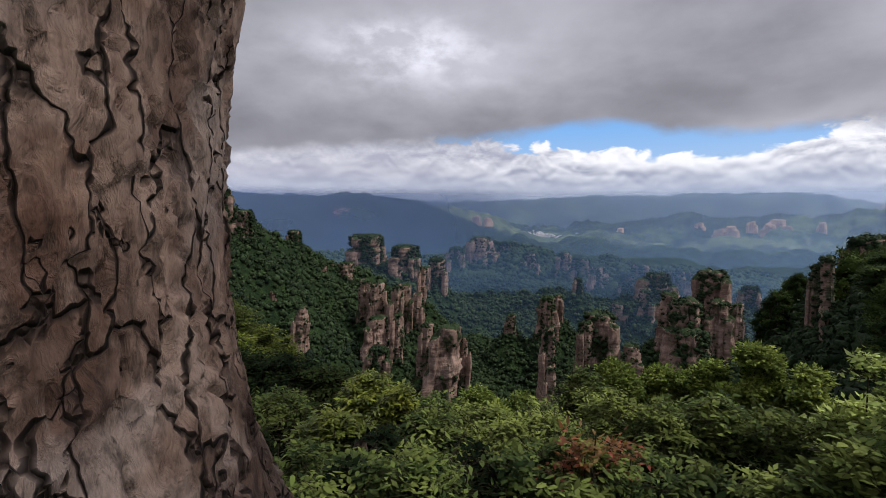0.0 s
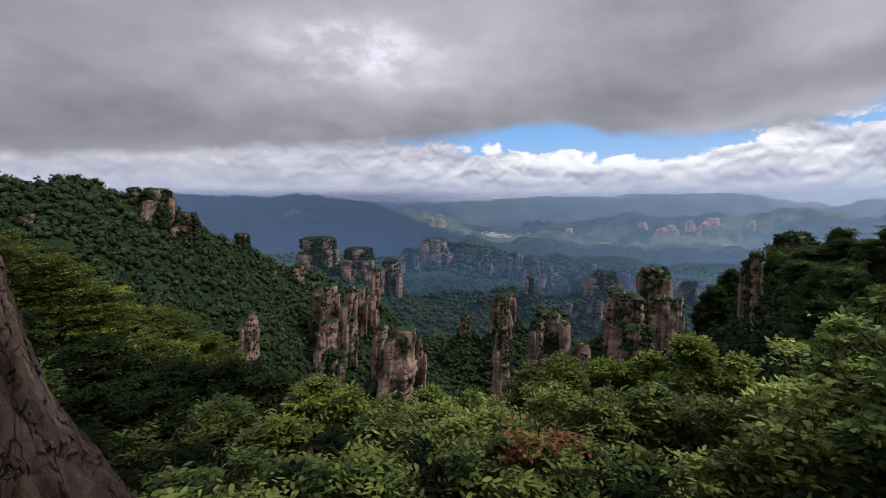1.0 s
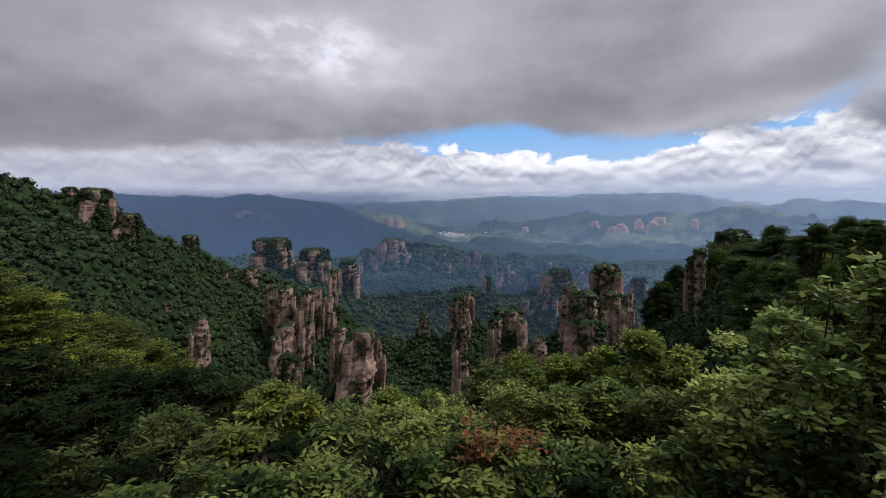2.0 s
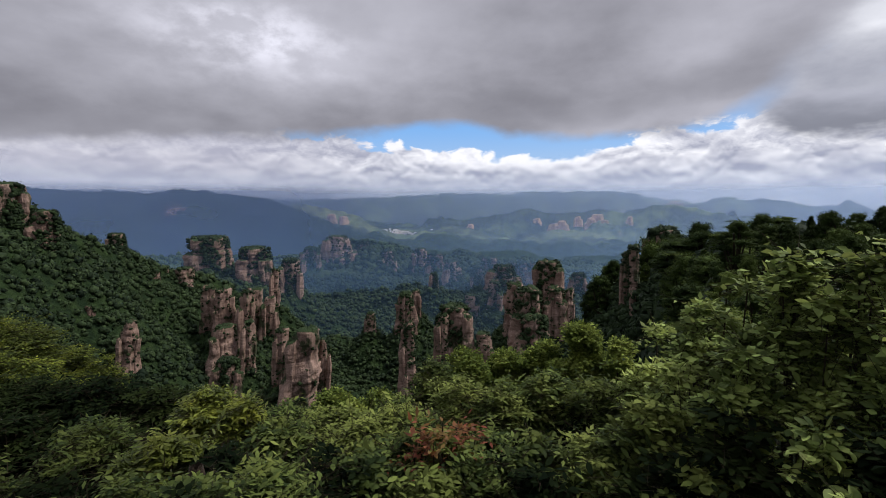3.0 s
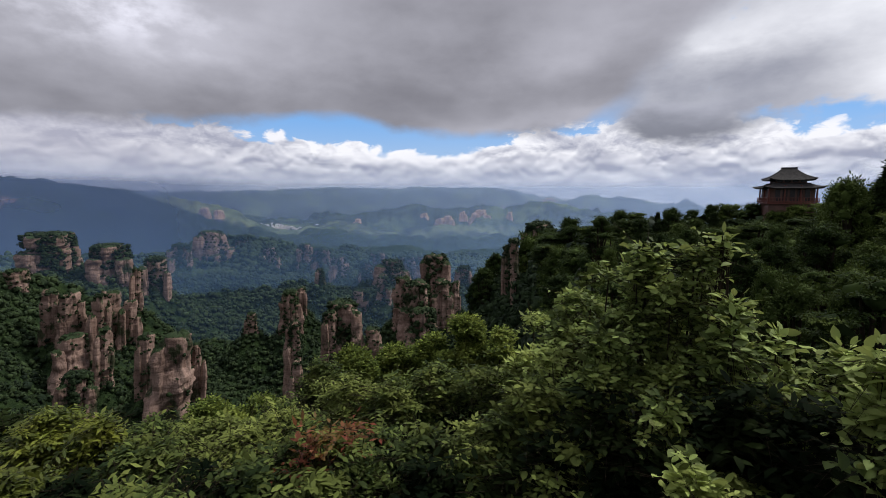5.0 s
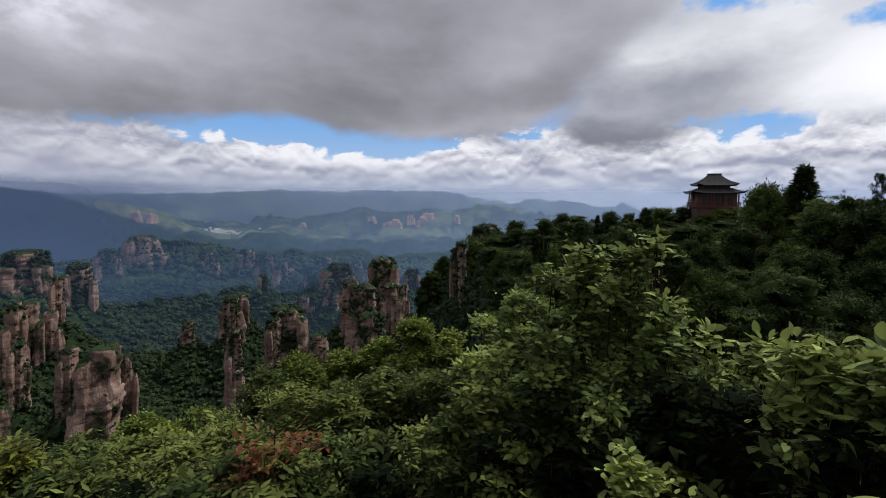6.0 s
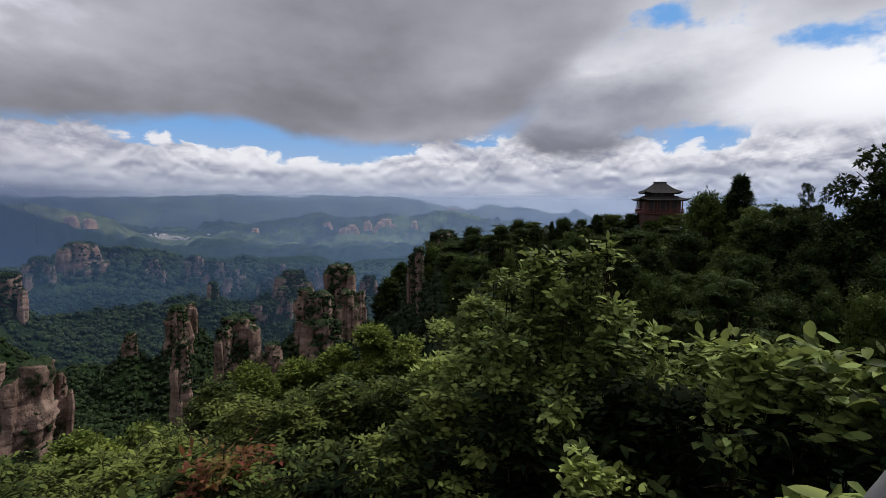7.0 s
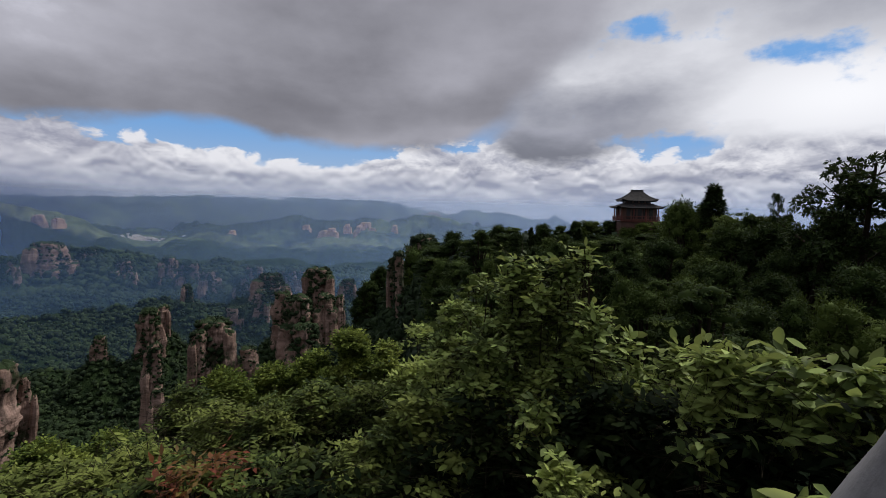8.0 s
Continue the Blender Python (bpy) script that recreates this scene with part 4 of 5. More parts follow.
def open_pine(seed):
    """A tall pine with long bare limbs and flat pads of needles."""
    rng = np.random.RandomState(seed)
    wood, pads = [], []
    for i in range(17):
        z = 0.30 + 0.66 * (i / 16) ** 0.9
        a = i * 2.4 + rng.uniform(-0.5, 0.5)
        ln = (0.40 * (1.12 - z) + 0.10) * rng.uniform(0.7, 1.25)
        b = np.array([0.02 * math.sin(z * 5), 0, z - 0.05])
        rise = rng.uniform(0.15, 0.75)
        line = [b + ln * np.array([math.cos(a + 0.35 * s), math.sin(a + 0.35 * s), 0]) * s + np.array([0, 0, ln * rise * s ** 1.6]) for s in (0, 0.3, 0.6, 1.0)]
        for k in range(3):
            wood.append(tubes(np.array([line[k]]), np.array([line[k + 1]]), [0.007 - 0.0018 * k], [0.0052 - 0.0018 * k], 5))
        for q in range(8):
            s = rng.uniform(0.35, 1.05)
            k = line[1] + (line[3] - line[1]) * (s - 0.3) / 0.7 + rng.normal(size=3) * 0.04
            wood.append(tubes(np.array([line[1 + (s > 0.6)]]), np.array([k]), [0.0022], [0.001], 3))
            pads.append((*k, 0.058 * rng.uniform(0.6, 1.3), 0.058, 0.030))
    wood.append(tubes(np.array([[0, 0, 0.0], [0.01, 0, 0.5]]), np.array([[0.01, 0, 0.5], [0.02, 0, 0.98]]), [0.022, 0.015], [0.015, 0.005], 8))
    (lv, lf), _ = foliage(seed, pads, 2600, 7, 0.026, 0.40, 0.045, whorl=True, kite=True)
    return (lv, lf), stack(*wood)


prototype("pine", open_pine(41), LEAF_DARK, "tall pine with open limbs and flat needle pads", "tree", "pine_tree")

# the shrubs at the viewer's feet: bearing, distance, height at which the top shows, half width in degrees, depth of crown
SORTS = {
    # leaf length, its width, leaves a twig, twig length, layers, whorl, twigs a square metre, leaf material, name, label
    "shrub": (0.070, 0.48, 9, 0.30, 0.13, False, 170, LEAF_GREEN, "shrub", "leafy green shrub growing densely on the slope"),
    "feather": (0.064, 0.38, 13, 0.38, 0.16, False, 135, LEAF_GREEN, "shrub", "green shrub with feathery paired leaflets"),
    "yellow": (0.075, 0.36, 10, 0.30, 0.12, False, 190, LEAF_YELLOW, "shrub", "yellow-green shrub with narrow young leaves"),
    "fine": (0.052, 0.66, 8, 0.17, 0, False, 460, LEAF_BRIGHT, "shrub", "dense small-leaved bright green shrub"),
    "broad": (0.066, 0.54, 8, 0.30, 0, False, 165, LEAF_BROAD, "shrub", "shrub with broad rounded green leaves"),
    "wide": (0.074, 0.54, 7, 0.28, 0, False, 130, LEAF_BROAD, "shrub", "shrub with large smooth oval green leaves"),
    "large": (0.095, 0.68, 5, 0.16, 0.07, False, 60, LEAF_BROAD, "shrub", "low plant with very large round green leaves"),
    "tiered": (0.066, 0.42, 14, 0.46, 0.36, False, 120, LEAF_OLIVE, "tree", "spreading yellow-green tree with foliage in flat layers"),
    "shade": (0.080, 0.46, 9, 0.34, 0.2, False, 70, LEAF_SHADE, "shrub", "shrub below taller ones, its shade put into blackish leaves"),
    "red": (0.066, 0.36, 8, 0.40, 0, False, 17, LEAF_RED, "shrub", "small shrub with russet young leaves among green ones"),
}


def bush(sort, az_, r, top_el, half, deep, open_=0.0):
    leaf, wide, per, twig_len, tier, whorl, dense, mat, name, label = SORTS[sort]
    seed = int(abs(az_) * 131 + r * 977) % 9973
    rng_ = np.random.RandomState(seed)
    top, foot_z = r * math.tan(radians(top_el)), ground_z(az_, r)
    R_ = r * math.tan(radians(half))
    deep = min(deep, top - foot_z - 0.05)
    lobes, area = [], 0
    count = 9 + int(R_ * 6) + int(deep * 4)
    for i_ in range(count):
        a_, k_ = rng_.uniform(0, 6.28), math.sqrt(rng_.rand()) * 0.72
        s_ = R_ * rng_.uniform(0.36, 0.62)
        drop = k_ ** 2 * 0.5 + rng_.rand() * 0.5
        z_ = top - s_ * 0.7 - drop * deep * 0.8 if i_ else top - s_ * 0.7
        lobes.append((k_ * R_ * math.cos(a_) * (i_ > 0), k_ * R_ * math.sin(a_) * (i_ > 0), z_, s_, s_, s_ * 0.75))
        area += 9.0 * s_ * s_
    twigs = int(min(area * dense * (1 - open_), 5200))
    low = foot_z - 0.1
    lobes = [(x_, y_, z_ - low, a_, b_, c_) for x_, y_, z_, a_, b_, c_ in lobes]
    (lv, lf), (wv, wf) = foliage(seed, lobes, twigs, per, leaf, wide, twig_len, tier, whorl, foot=(0, 0, 0), th=min(0.007 + 0.003 * R_, 0.002 * r), shell=0.68 if sort in ("broad", "wide", "fine") else 0.55,
                                 kite=2 if r < 3.4 and sort in ("broad", "wide", "large") else int(leaf < 0.07 or r > 4.2))
    p_ = on_dir(az_, r, 0)
    ob = thing(name, pose(p_.x, p_.y, low), label, name, "shrubs on the slope below the lookout")
    part("wood", fast_mesh("wood", wv, wf), TWIG, ob)
    part("foliage", fast_mesh("foliage", lv, lf), mat, ob)
    return ob


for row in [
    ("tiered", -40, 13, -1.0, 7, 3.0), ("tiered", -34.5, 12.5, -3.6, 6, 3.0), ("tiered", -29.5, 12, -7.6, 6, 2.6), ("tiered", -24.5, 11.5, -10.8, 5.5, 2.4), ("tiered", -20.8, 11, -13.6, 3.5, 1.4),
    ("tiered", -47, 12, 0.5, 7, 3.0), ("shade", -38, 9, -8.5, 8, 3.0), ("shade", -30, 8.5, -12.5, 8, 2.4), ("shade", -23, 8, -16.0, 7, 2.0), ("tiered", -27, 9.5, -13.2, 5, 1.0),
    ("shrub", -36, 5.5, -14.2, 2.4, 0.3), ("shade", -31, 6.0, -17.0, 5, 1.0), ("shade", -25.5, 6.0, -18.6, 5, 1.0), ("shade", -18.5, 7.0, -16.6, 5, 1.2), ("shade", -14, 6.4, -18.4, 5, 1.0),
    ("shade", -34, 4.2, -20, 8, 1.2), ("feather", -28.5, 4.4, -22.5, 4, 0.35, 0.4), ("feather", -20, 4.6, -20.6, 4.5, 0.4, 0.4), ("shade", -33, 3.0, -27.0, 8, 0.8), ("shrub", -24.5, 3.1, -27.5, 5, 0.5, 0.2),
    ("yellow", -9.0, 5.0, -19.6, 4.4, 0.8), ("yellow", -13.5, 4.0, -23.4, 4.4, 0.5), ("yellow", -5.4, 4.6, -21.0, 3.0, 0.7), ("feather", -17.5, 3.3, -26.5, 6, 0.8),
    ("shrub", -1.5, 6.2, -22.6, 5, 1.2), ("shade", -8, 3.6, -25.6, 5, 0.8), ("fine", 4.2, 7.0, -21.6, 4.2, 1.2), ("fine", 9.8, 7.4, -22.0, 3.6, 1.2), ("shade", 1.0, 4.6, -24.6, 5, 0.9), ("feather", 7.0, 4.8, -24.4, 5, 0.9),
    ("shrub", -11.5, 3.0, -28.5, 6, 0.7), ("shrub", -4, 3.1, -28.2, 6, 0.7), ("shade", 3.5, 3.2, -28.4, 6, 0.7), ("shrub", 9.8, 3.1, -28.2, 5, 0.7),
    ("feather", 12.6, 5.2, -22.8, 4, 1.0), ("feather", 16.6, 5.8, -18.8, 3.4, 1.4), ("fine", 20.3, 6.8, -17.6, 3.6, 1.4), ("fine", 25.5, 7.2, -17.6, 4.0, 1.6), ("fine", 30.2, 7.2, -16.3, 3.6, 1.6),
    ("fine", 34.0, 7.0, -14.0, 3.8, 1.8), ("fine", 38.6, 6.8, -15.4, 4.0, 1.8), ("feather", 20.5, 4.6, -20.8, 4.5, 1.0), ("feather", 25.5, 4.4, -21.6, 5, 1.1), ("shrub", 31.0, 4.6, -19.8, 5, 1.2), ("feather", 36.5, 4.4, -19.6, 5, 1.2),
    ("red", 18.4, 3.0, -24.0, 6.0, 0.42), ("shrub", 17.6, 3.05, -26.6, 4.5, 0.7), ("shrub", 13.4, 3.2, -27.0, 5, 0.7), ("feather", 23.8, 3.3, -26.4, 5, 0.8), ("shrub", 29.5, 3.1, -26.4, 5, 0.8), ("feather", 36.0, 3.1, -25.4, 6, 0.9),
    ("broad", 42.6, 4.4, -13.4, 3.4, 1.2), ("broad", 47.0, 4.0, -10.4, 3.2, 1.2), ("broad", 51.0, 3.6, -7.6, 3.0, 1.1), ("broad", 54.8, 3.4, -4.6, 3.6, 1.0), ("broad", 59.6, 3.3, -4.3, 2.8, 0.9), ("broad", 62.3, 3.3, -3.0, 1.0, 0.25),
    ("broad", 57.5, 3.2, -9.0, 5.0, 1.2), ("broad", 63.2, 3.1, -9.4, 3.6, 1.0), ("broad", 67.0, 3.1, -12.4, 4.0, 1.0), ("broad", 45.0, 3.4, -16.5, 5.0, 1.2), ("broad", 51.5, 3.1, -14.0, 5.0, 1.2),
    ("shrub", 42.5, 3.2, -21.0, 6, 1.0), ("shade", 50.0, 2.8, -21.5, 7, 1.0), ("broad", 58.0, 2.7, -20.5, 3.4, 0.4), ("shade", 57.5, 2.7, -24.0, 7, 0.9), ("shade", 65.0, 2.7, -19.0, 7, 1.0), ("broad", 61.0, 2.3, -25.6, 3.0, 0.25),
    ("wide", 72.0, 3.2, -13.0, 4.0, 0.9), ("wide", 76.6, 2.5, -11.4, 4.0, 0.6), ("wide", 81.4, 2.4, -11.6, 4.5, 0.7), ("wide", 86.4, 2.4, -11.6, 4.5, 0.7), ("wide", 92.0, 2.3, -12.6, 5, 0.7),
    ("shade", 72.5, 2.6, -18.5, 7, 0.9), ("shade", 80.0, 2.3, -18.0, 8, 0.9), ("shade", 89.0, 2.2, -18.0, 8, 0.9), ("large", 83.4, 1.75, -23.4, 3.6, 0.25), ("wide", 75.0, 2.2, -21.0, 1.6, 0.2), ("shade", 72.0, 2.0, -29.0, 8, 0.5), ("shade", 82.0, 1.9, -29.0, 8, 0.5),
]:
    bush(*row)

# the lower growth that closes the gaps between them
rnd = random.Random(21)
for i in range(64):
    az_ = -36 + 104 * (i + rnd.random()) / 64
    near_ = i % 2 == 0
    r_ = rnd.uniform(2.5, 3.1) if near_ else rnd.uniform(3.6, 4.6)
    el_ = (rnd.uniform(-31.5, -28.5) if near_ else rnd.uniform(-26.5, -23.5)) + 4.0 * float(smooth(az_, 36, 60))
    # dark stretches get mostly shade shrubs, whose leaves carry painted-in shade
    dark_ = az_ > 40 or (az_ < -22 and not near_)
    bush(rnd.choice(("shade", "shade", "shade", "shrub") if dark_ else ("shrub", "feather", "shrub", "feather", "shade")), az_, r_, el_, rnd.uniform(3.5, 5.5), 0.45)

# trees along the ridge to the right
RIDGE = "trees on the ridge"
rnd = random.Random(3)
for i in range(130):
    az_ = 43.5 + 47 * (i + rnd.random()) / 130
    rd_ = float(np.interp(az_, [p[0] for p in RIGHT_D], [p[1] for p in RIGHT_D]))
    row = i % 5
    r_ = rd_ * (0.98, 0.86, 0.7, 0.52, 0.36)[row] * rnd.uniform(0.95, 1.05)
    if r_ < 22:
        continue
    crest_ = float(np.interp(az_, [38, 43, 49, 52, 56, 60, 64, 70, 90], [-5.4, -3.3, -2.0, -1.3, -0.85, -0.8, -0.7, -0.2, 0.2]))
    el_ = crest_ - (0.0, 0.9, 2.0, 3.6, 5.8)[row] + rnd.uniform(-1.1, 0.45)
    h_ = rnd.uniform(5.5, 8.5)
    top_ = r_ * math.tan(radians(el_))
    plant(rnd.choice(("conifer", "dark", "dark_d", "dark_b", "dark_d", "dark_c")), az_, r_, el_ + (0.3 if rnd.random() < 0.1 else 0), rnd.uniform(0.7, 1.25), group=RIDGE,
          foot=min(top_ - h_, ground_z(az_, r_)))
for kind, az_, r_, el_, sp in [("conifer", 73.6, 34, 3.6, 1.0), ("dark_b", 71.4, 33, 1.6, 0.55), ("conifer", 72.6, 36, 1.6, 1.1), ("dark_b", 70.2, 40, 0.9, 0.5), ("dark_c", 75.2, 30, 0.4, 0.5), ("dark", 75.5, 27, -0.8, 0.7), ("dark", 78.8, 26, -0.6, 0.7), ("dark", 82.5, 24, -0.8, 0.7),
                               ("dark", 69.6, 26, -2.5, 0.7), ("dark", 66.5, 22, -4.6, 0.7), ("dark", 73.5, 18, -5.0, 0.7), ("dark", 80, 16, -5.5, 0.7), ("dark", 86, 16, -4.0, 0.7), ("dark", 90, 24, 0.0, 0.7),
                               ("dark_b", 36.4, 236, -7.4, 0.7), ("dark", 35.2, 238, -9.0, 0.8), ("dark_b", 37.0, 234, -6.8, 0.6), ("dark", 36.0, 225, -8.6, 0.8), ("dark_b", 34.6, 236, -10.4, 0.8), ("dark_d", 41.2, 215, -4.6, 0.7), ("dark", 42.6, 190, -4.4, 0.7), ("dark", 43.4, 170, -6.6, 0.8), ("pine", 79.6, 36, 2.4, 0.4), ("pine", 85.6, 22, 6.4, 1.05), ("pine", 93, 24, 6.5, 0.9), ("dark_b", 84.0, 30, 1.0, 0.6), ("dark_c", 77.5, 28, 0.5, 0.5)]:
    plant(kind, az_, r_, el_, sp, group=RIDGE)
for i in range(48):
    az_ = 47 + 44 * ((i * 0.618) % 1)
    r_ = 9 + 40 * (i / 48) ** 1.3
    el_ = float(np.interp(r_, [9, 20, 50], [-9.0, -6.0, -3.4])) + 1.2 * smooth(az_, 62, 80) + rnd.uniform(-2.2, 1.4)
    plant(rnd.choice(("dark", "dark_b", "dark_d", "dark_c")), az_, r_, el_, rnd.uniform(0.5, 0.75), group=RIDGE, foot=min(ground_z(az_, r_), r_ * math.tan(radians(el_)) - 2.5))

# ---- the tree trunk beside the lookout ----


def bark_material():
    m, n, surf = material("bark")
    pos = n.tree.nodes.new("ShaderNodeTexCoord").outputs["Object"]
    tall = n.scaled(pos, 1, 1, 0.42)
    plate = n.noise(tall, 48, 5, 0.62, 0.6)
    flake = n.noise(tall, 120, 5, 0.65, 0.8)
    grain = n.noise(n.scaled(pos, 1, 1, 0.3), 330, 4, 0.65)
    patch = n.noise(pos, 19, 4, 0.6)
    c = n.mix(n.span(plate, 0.36, 0.64), (0.150, 0.088, 0.066), (0.43, 0.295, 0.225))
    c = n.mix(n.span(patch, 0.50, 0.66, 0, 0.65), c, (0.40, 0.315, 0.275))
    c = n.mix(n.span(patch, 0.46, 0.34, 0, 0.6), c, (0.26, 0.125, 0.075))
    # bark reddens towards the foot; the shade there is painted in as darker colour
    foot_tone = n.add(n.node("ShaderNodeSeparateXYZ", Vector=pos).outputs[2], n.mul(n.sub(patch, 0.5), 0.25))
    c = n.mix(n.span(foot_tone, 0.0, -0.10, 0, 0.9), c, n.mix(n.span(plate, 0.36, 0.64), (0.018, 0.010, 0.008), (0.058, 0.033, 0.025)))
    c = n.mix(n.mul(n.span(flake, 0.58, 0.72, 0, 0.35), n.span(foot_tone, -0.12, 0.0, 0.25, 1.0)), c, (0.42, 0.34, 0.29))
    c = n.mix(n.span(flake, 0.47, 0.34, 0, 0.6), c, (0.030, 0.021, 0.018))
    c = n.mix(n.span(grain, 0.5, 0.32, 0, 0.45), c, (0.03, 0.02, 0.018))
    # cracks between the plates, which open and close along their way
    bent = n.tree.nodes.new("ShaderNodeVectorMath")
    bent.operation = "ADD"
    n.feed(bent.inputs[0], n.scaled(pos, 1, 1, 0.24))
    wob = n.tree.nodes.new("ShaderNodeTexNoise")
    for key, val in (("Vector", pos), ("Scale", 42.0), ("Detail", 3.0), ("Roughness", 0.5)):
        n.feed(wob.inputs[key], val)
    n.feed(bent.inputs[1], n.scaled(wob.outputs[1], 0.022, 0.022, 0.012))
    cells = n.tree.nodes.new("ShaderNodeTexVoronoi")
    cells.feature = "DISTANCE_TO_EDGE"
    n.feed(cells.inputs["Vector"], bent.outputs[0])
    cells.inputs["Scale"].default_value = 62.0
    wide = n.span(n.noise(n.scaled(pos, 1, 1, 0.5), 38, 3), 0.36, 0.66, 0.010, 0.085)
    furrow = n.span(cells.outputs["Distance"], 0.0, wide)
    c = n.mix(furrow, (0.036, 0.023, 0.018), c)
    p = n.node("ShaderNodeBsdfPrincipled", Roughness=0.85)
    p.inputs["Specular IOR Level"].default_value = 0.2
    n.feed(p.inputs["Base Color"], c)
    n.feed(p.inputs["Normal"], n.bump(n.add(n.mul(furrow, 1.1), n.add(n.mul(grain, 0.3), n.add(n.mul(flake, 0.8), n.mul(plate, 0.5)))), 1.0, 0.004))
    n.feed(surf, p.outputs[0])
    return m


AXIS = [  # height from the eye; the trunk's middle and radius
    (-1.75, -0.135, 0.145, 0.30), (-0.80, -0.135, 0.145, 0.26), (-0.34, -0.1375, 0.140, 0.202), (-0.26, -0.152, 0.1345, 0.172), (-0.18, -0.166, 0.127, 0.148),
    (-0.10, -0.180, 0.1155, 0.1265), (-0.03, -0.178, 0.1116, 0.1145), (0.05, -0.167, 0.1136, 0.1084), (0.12, -0.145, 0.120, 0.1087), (0.30, -0.12, 0.125, 0.108), (4.2, 0.0, 0.15, 0.085),
]


def trunk_axis(z):
    """The trunk's middle and radius at a height from the eye."""
    zs, *cols = zip(*AXIS)
    return [sum(float(np.interp(z + d, zs, v)) for d in (-0.02, 0, 0.02)) / 3 for v in cols]


def trunk():
    zs = np.concatenate([np.linspace(-1.75, -0.42, 40), np.linspace(-0.415, 0.17, 340), np.linspace(0.19, 4.2, 60)])
    around = 390
    verts = []
    for z in zs:
        x0, y0, rad = trunk_axis(z)
        for k in range(around):
            a = -0.5 + (math.pi + 0.3) * (k / 330 - 0.5) if k < 330 else -0.5 + (math.pi + 0.3) * 0.5 + (math.pi - 0.3) * (k - 330) / (around - 330)
            q = Vector((math.cos(a) * 0.11, math.sin(a) * 0.11, z))
            wob = noise.noise(q * 9.0) * 0.010 + noise.noise(Vector((q.x * 26, q.y * 26, z * 12))) * 0.006
            bend = noise.noise_vector(q * 22)
            big = Vector((q.x, q.y, z * 0.30)) * 60 + 0.8 * bend + 0.35 * noise.noise_vector(q * 110)
            d, _ = noise.voronoi(big)
            gap = 0.55 + 0.9 * noise.noise(q * 13 + Vector((7, 3, 1)))   # where the cracks close up
            crack = max(0.0, 1 - (d[1] - d[0]) / max(0.03 + 0.05 * gap, 0.015))
            long_ = max(0.0, 1 - abs(noise.noise(Vector((q.x * 42, q.y * 42, z * 8)) + 0.5 * noise.noise_vector(q * 55))) / 0.022)
            small = Vector((q.x, q.y, z * 0.42)) * 130 + 1.3 * noise.noise_vector(q * 70)
            e, _ = noise.voronoi(small)
            chip = noise.cell(small) * min((e[1] - e[0]) * 5.0, 1.0)
            rr = rad * (1 + wob * 2.0) - 0.0019 * crack ** 0.7 - 0.0034 * long_ ** 0.7 + 0.0016 * (chip - 0.4) + 0.0007 * noise.noise(q * 60) + 0.0005 * noise.noise(q * 260)
            verts.append((x0 + rr * math.cos(a), y0 + rr * math.sin(a), z))
    n, m = len(zs), around
    k = np.arange(n * m).reshape(n, m)
    kn = np.roll(k, -1, 1)
    q = np.stack([k[:-1], kn[:-1], kn[1:], k[1:]], -1).reshape(-1, 4)
    ob = thing("pine_tree", pose(0, 0, 0), "old pine with rough flaking brown bark beside the lookout", "tree")
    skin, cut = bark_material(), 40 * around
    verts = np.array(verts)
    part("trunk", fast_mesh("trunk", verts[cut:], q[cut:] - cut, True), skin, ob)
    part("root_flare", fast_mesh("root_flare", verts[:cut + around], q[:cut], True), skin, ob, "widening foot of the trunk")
    # an unseen crown, added overhead and set off-centre to shade the foot and left shrubs
    lobes = [(x * 3.4 + 0.8, y * 3.4 + 0.9, 2.6 + 3.6 * z, s * 3.0, s * 3.0, s * 1.6) for x, y, z, s, _, _ in clumps(61, 34, 0.95, 0.30)]
    (lv, lf), (wv, wf) = foliage(62, lobes, 2900, 9, 0.17, 0.28, 0.40, whorl=True, kite=True, foot=(0.0, 0.15, 3.2), th=0.035)
    part("limbs", fast_mesh("limbs", wv, wf), skin, ob)
    part("crown", fast_mesh("crown", lv, lf), LEAF_DARK, ob, "unseen dark green needle crown, added overhead to shade the foot")


trunk()

# ---- the grey post of the lookout ----
STONE = plain("weathered_concrete", (0.16, 0.155, 0.155), (0.26, 0.255, 0.26), 9, 0.85, 0.4, 0.004)
POST = [(0.0, 0.34), (0.98, 0.255), (1.21, 0.168), (1.34, 0.112), (1.42, 0.080), (1.48, 0.0655), (1.50, 0.045), (1.508, 0.004)]   # height and radius
verts = []
for i in range(64):
    z = 1.508 * (1 - (1 - i / 63) ** 1.6)
    for k in range(48):
        a = 2 * math.pi * k / 48
        q = Vector((math.cos(a), math.sin(a), z * 3))
        rad = float(np.interp(z, *zip(*POST))) * (1 + 0.04 * noise.noise(q * 1.3) + 0.016 * noise.noise(q * 5) + 0.008 * noise.noise(q * 14))
        verts.append((rad * math.cos(a), rad * math.sin(a), z))
k = np.arange(64 * 48).reshape(64, 48)
kn = np.roll(k, -1, 1)
q4 = np.stack([k[:-1], kn[:-1], kn[1:], k[1:]], -1).reshape(-1, 4)
post = part("fence_post", fast_mesh("fence_post", verts, q4, True), STONE)
post.matrix_basis = pose(0.95, -0.085, LEVEL - 0.02)
tagged(post, "pale grey concrete post with a flared foot at the lookout's edge", "post")

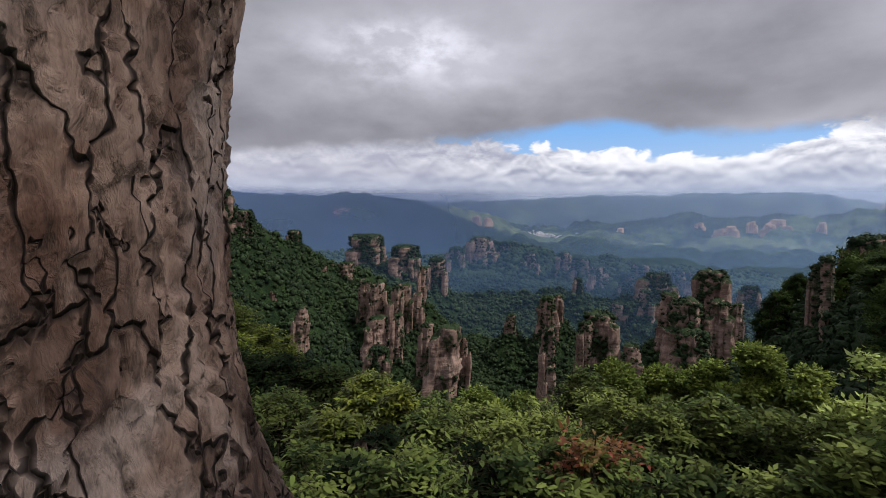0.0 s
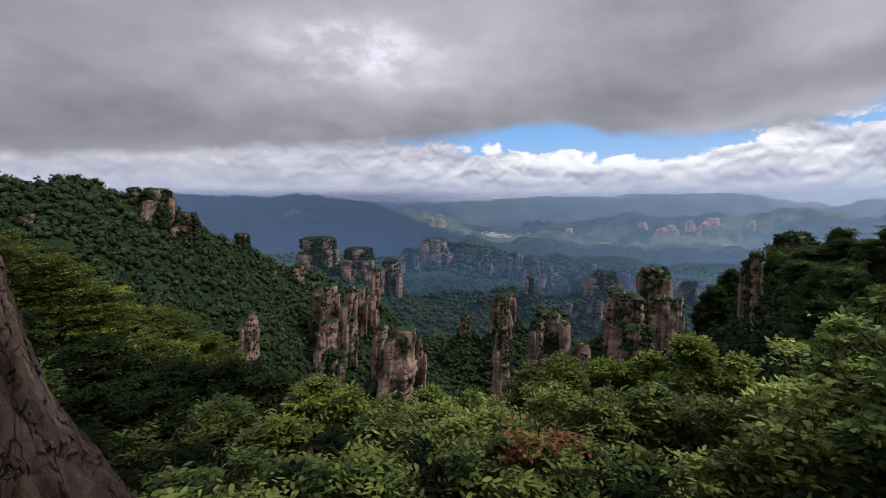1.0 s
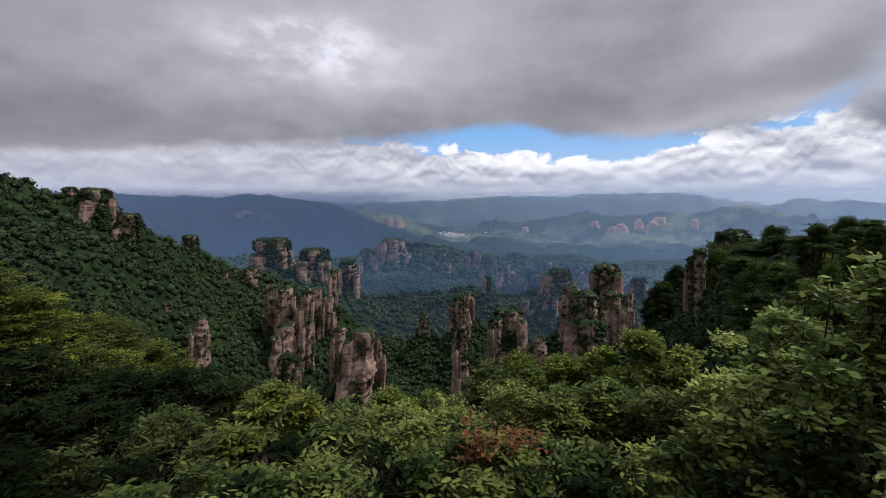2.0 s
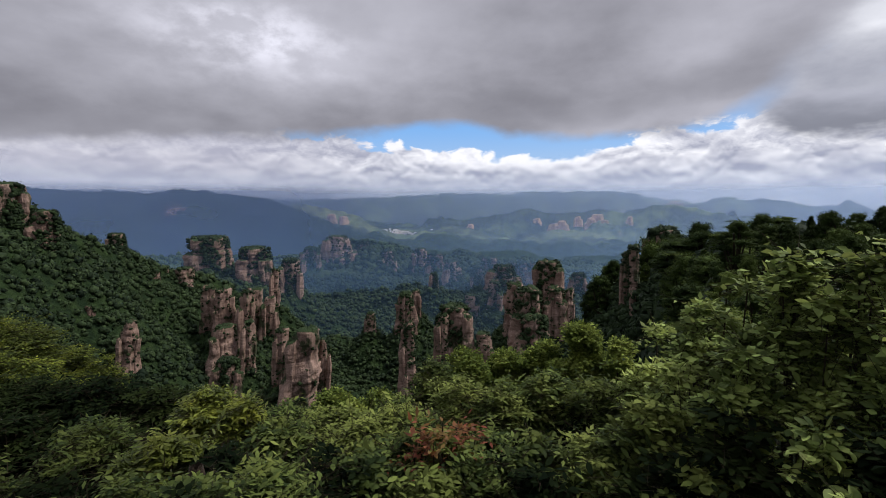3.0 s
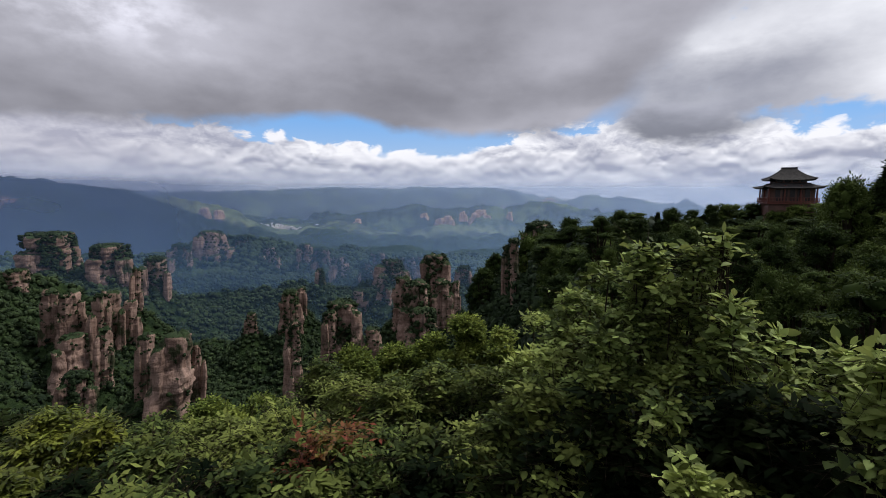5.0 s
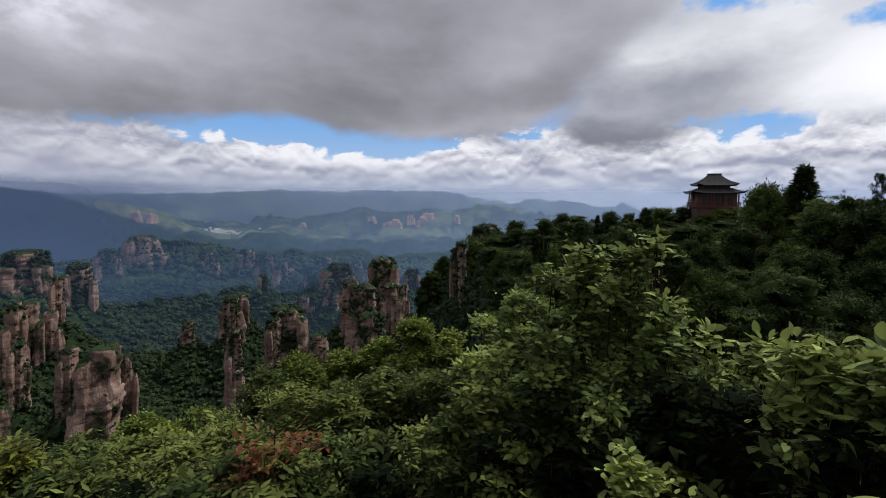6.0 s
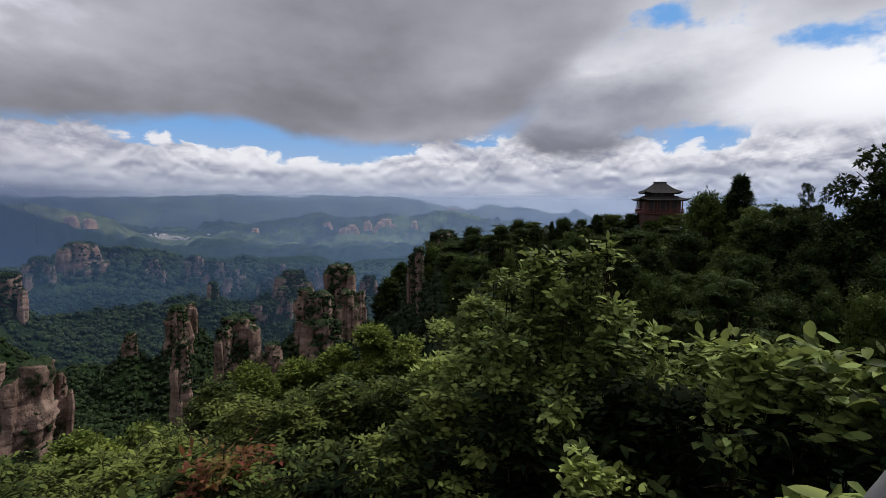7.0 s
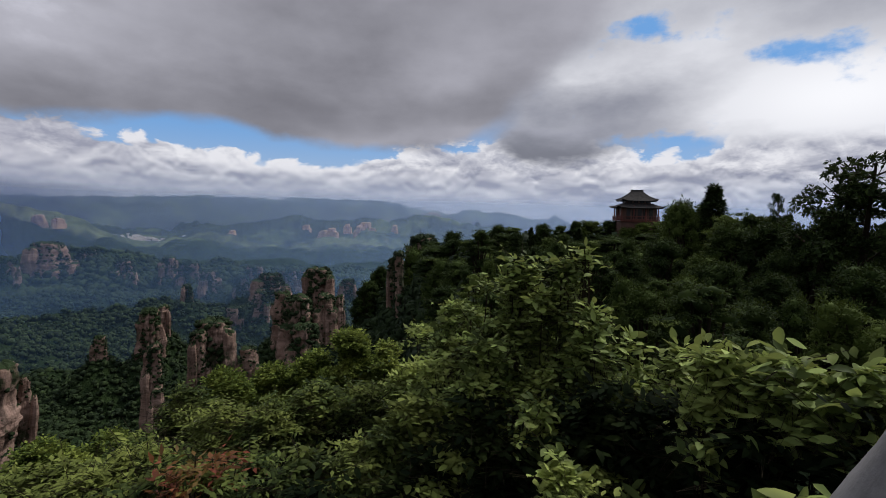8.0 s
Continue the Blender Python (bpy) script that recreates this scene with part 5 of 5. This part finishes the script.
# ---- the mossy stump among the shrubs ----
MOSS_WOOD = plain("rotten_wood", (0.018, 0.012, 0.008), (0.055, 0.036, 0.022), 14, 0.9, 0.8, 0.01)
stump = thing("tree_stump", pose(*on_dir(-10.4, 3.4, 0).xy, ground_z(-10.4, 3.4) - 0.05), "broken brown stump overgrown with creeper", "stump")
hs = 3.4 * math.tan(radians(-27.0)) - ground_z(-10.4, 3.4) + 0.05
verts = []
for i in range(24):
    t = i / 23
    for k in range(20):
        a = 2 * math.pi * k / 20
        q = Vector((math.cos(a), math.sin(a), t * 5))
        rad = (0.085 - 0.03 * t) * (1 + 0.22 * noise.noise(q * 1.5)) * (1 if i < 23 else 0.75)
        verts.append((rad * math.cos(a), rad * math.sin(a), t * hs + (0.06 * noise.noise(q * 2) if t > 0.9 else 0)))
k = np.arange(24 * 20).reshape(24, 20)
kn = np.roll(k, -1, 1)
part("wood", fast_mesh("wood", verts, np.stack([k[:-1], kn[:-1], kn[1:], k[1:]], -1).reshape(-1, 4), True), MOSS_WOOD, stump)

# ---- the two-roofed tower on the ridge ----
TILE = plain("grey_roof_tile", (0.018, 0.0175, 0.018), (0.045, 0.043, 0.042), 2.0, 0.9, 0.5, 0.05, shine=0.08)
RED = plain("dark_red_timber", (0.10, 0.028, 0.022), (0.17, 0.05, 0.035), 1.5, 0.6, 0.2, 0.02)
WALLS = plain("brown_timber_wall", (0.060, 0.030, 0.024), (0.12, 0.060, 0.046), 1.2, 0.7, 0.2, 0.02)
PANE = plain("dark_window", (0.01, 0.011, 0.012), (0.03, 0.03, 0.032), 1.0, 0.25, 0.0, 0.01)


def box(bm, x0, x1, y0, y1, z0, z1):
    vs = [bm.verts.new((x, y, z)) for z in (z0, z1) for x, y in ((x0, y0), (x1, y0), (x1, y1), (x0, y1))]
    for f in ((0, 3, 2, 1), (4, 5, 6, 7), (0, 1, 5, 4), (1, 2, 6, 5), (2, 3, 7, 6), (3, 0, 4, 7)):
        bm.faces.new([vs[i] for i in f])


def box_part(name, mat, parent, *span, label=""):
    bm = bmesh.new()
    box(bm, *span)
    bmesh.ops.bevel(bm, geom=bm.edges[:], offset=0.03, segments=1, affect="EDGES")
    return part(name, bm, mat, parent, label)


def hip_roof(w_, d_, z, rise, ridge_w, top_d):
    """A swept roof with upturned corners; ridge_w and top_d: the size of its upper edge."""
    steps, n = 9, 14
    verts, faces = [], []
    loops = []
    for i in range(steps):
        t = i / (steps - 1)
        hw, hd = w_ + (ridge_w - w_) * t, d_ + (top_d - d_) * t
        zz = z + rise * (0.62 * t + 0.38 * t * t)
        loop = []
        for sx, sy, ex, ey in ((-1, -1, 1, -1), (1, -1, 1, 1), (1, 1, -1, 1), (-1, 1, -1, -1)):
            for k in range(n):
                u = k / n
                x, y = (sx + (ex - sx) * u) * hw, (sy + (ey - sy) * u) * hd
                c = abs(2 * u - 1) ** 5
                loop.append((x * (1 + 0.03 * c * (1 - t)), y * (1 + 0.03 * c * (1 - t)), zz + 0.42 * c * (1 - t) ** 2))
        loops.append(loop)
    m = len(loops[0])
    for lp in loops:
        verts += lp
    verts += [(x * 0.985, y * 0.985, zz - 0.16) for x, y, zz in loops[0]]
    for i in range(steps - 1):
        for k in range(m):
            faces.append((i * m + k, i * m + (k + 1) % m, (i + 1) * m + (k + 1) % m, (i + 1) * m + k))
    u0 = steps * m
    for k in range(m):
        faces.append((k, u0 + k, u0 + (k + 1) % m, (k + 1) % m))
    faces.append(tuple((steps - 1) * m + k for k in range(m)))
    faces.append(tuple(u0 + k for k in reversed(range(m))))
    return mesh_of("roof", verts, faces)


def tower(az_, r):
    base = -10.5
    p = on_dir(az_, r, 0)
    ob = thing("tower", pose(p.x, p.y, base, 0, 0, -az_ + 14), "dark red timber tower with two grey tiled roofs", "tower")
    z = lambda el_: r * math.tan(radians(el_)) - base
    zb, z1, z2, z3, z4, z5 = z(-0.55), z(0.15), z(0.95), z(1.28), z(1.72), z(2.82)
    box_part("wall", WALLS, ob, -4.1, 4.1, -3.8, 3.8, 0, zb)
    balcony = box_part("balcony_floor", RED, ob, -4.5, 4.5, -4.2, 4.2, zb, zb + 0.3)
    box_part("wall", WALLS, ob, -4.0, 4.0, -3.7, 3.7, zb + 0.3, z2 + 0.4)
    for k in range(4):
        for sx in (-1, 1):
            x = (-4.2, -1.4, 1.4, 4.2)[k]
            bm = bmesh.new()
            bmesh.ops.create_cone(bm, cap_ends=True, segments=10, radius1=0.17, radius2=0.15, depth=z2 + 0.5 - zb)
            bmesh.ops.translate(bm, verts=bm.verts, vec=(x, sx * 3.95, (z2 + 0.5 + zb) / 2 + 0.1))
            part("column", bm, RED, ob)
    for sx in (-1, 1):
        bm = bmesh.new()
        bmesh.ops.create_cone(bm, cap_ends=True, segments=10, radius1=0.17, radius2=0.15, depth=z2 + 0.5 - zb)
        bmesh.ops.translate(bm, verts=bm.verts, vec=(sx * 4.2, 0, (z2 + 0.5 + zb) / 2 + 0.1))
        part("column", bm, RED, ob)
    # railings round the balcony
    for y in (-4.35, 4.35):
        for zz in (0.55, 1.25):
            box_part("rail", RED, balcony, -4.6, 4.6, y - 0.05, y + 0.05, zb + zz - 0.05, zb + zz + 0.08)
        for k in range(19):
            box_part("baluster", RED, balcony, -4.55 + k * 0.5055 - 0.05, -4.55 + k * 0.5055 + 0.05, y - 0.04, y + 0.04, zb + 0.3, zb + 1.2)
    for x in (-4.55, 4.55):
        for zz in (0.55, 1.25):
            box_part("rail", RED, balcony, x - 0.05, x + 0.05, -4.3, 4.3, zb + zz - 0.05, zb + zz + 0.08)
        for k in range(17):
            box_part("baluster", RED, balcony, x - 0.04, x + 0.04, -4.0 + k * 0.5 - 0.05, -4.0 + k * 0.5 + 0.05, zb + 0.3, zb + 1.2)
    for k in range(5):
        x = -2.6 + k * 1.3
        for y in (-3.74, 3.74):
            box_part("window", PANE, ob, x - 0.45, x + 0.45, y - 0.03, y + 0.03, zb + 0.6, z2 - 0.3)
    part("roof", hip_roof(5.35, 5.0, z2, z3 - z2 + 0.35, 3.1, 2.9), TILE, ob, "lower grey tiled roof with upturned corners")
    box_part("wall", WALLS, ob, -2.75, 2.75, -2.5, 2.5, z3 + 0.2, z4 + 0.15)
    for k in range(4):
        x = -2.1 + k * 1.4
        for y in (-2.54, 2.54):
            box_part("window", PANE, ob, x - 0.5, x + 0.5, y - 0.03, y + 0.03, z3 + 0.45, z4 - 0.02)
    part("roof", hip_roof(4.1, 3.8, z4, z5 - z4, 1.3, 0.25), TILE, ob, "upper grey tiled hipped roof")
    box_part("ridge_beam", TILE, ob, -1.5, 1.5, -0.2, 0.2, z5 - 0.05, z5 + 0.3)


tower(66.35, 128)

# ---- the small town in the far valley ----
rng = np.random.RandomState(9)
bm = bmesh.new()
for i in range(420):
    a_ = 9.6 + 6.4 * rng.rand()
    r_ = 2830 + 12 * (a_ - 9.6) + rng.normal() * 34
    p = on_dir(a_, r_, 0)
    z = ground_z(a_, r_)
    sx, sy, h = rng.uniform(3, 9), rng.uniform(3, 7), rng.uniform(3, 8)
    box(bm, p.x - sx, p.x + sx, p.y - sy, p.y + sy, z - 2, z + h)
town = part("town", bm, plain("pale_render", (0.52, 0.46, 0.38), (0.82, 0.78, 0.70), 0.02, 0.8, 0.0))
tagged(town, "far white houses of a small town in the valley", "town", kind="stuff")
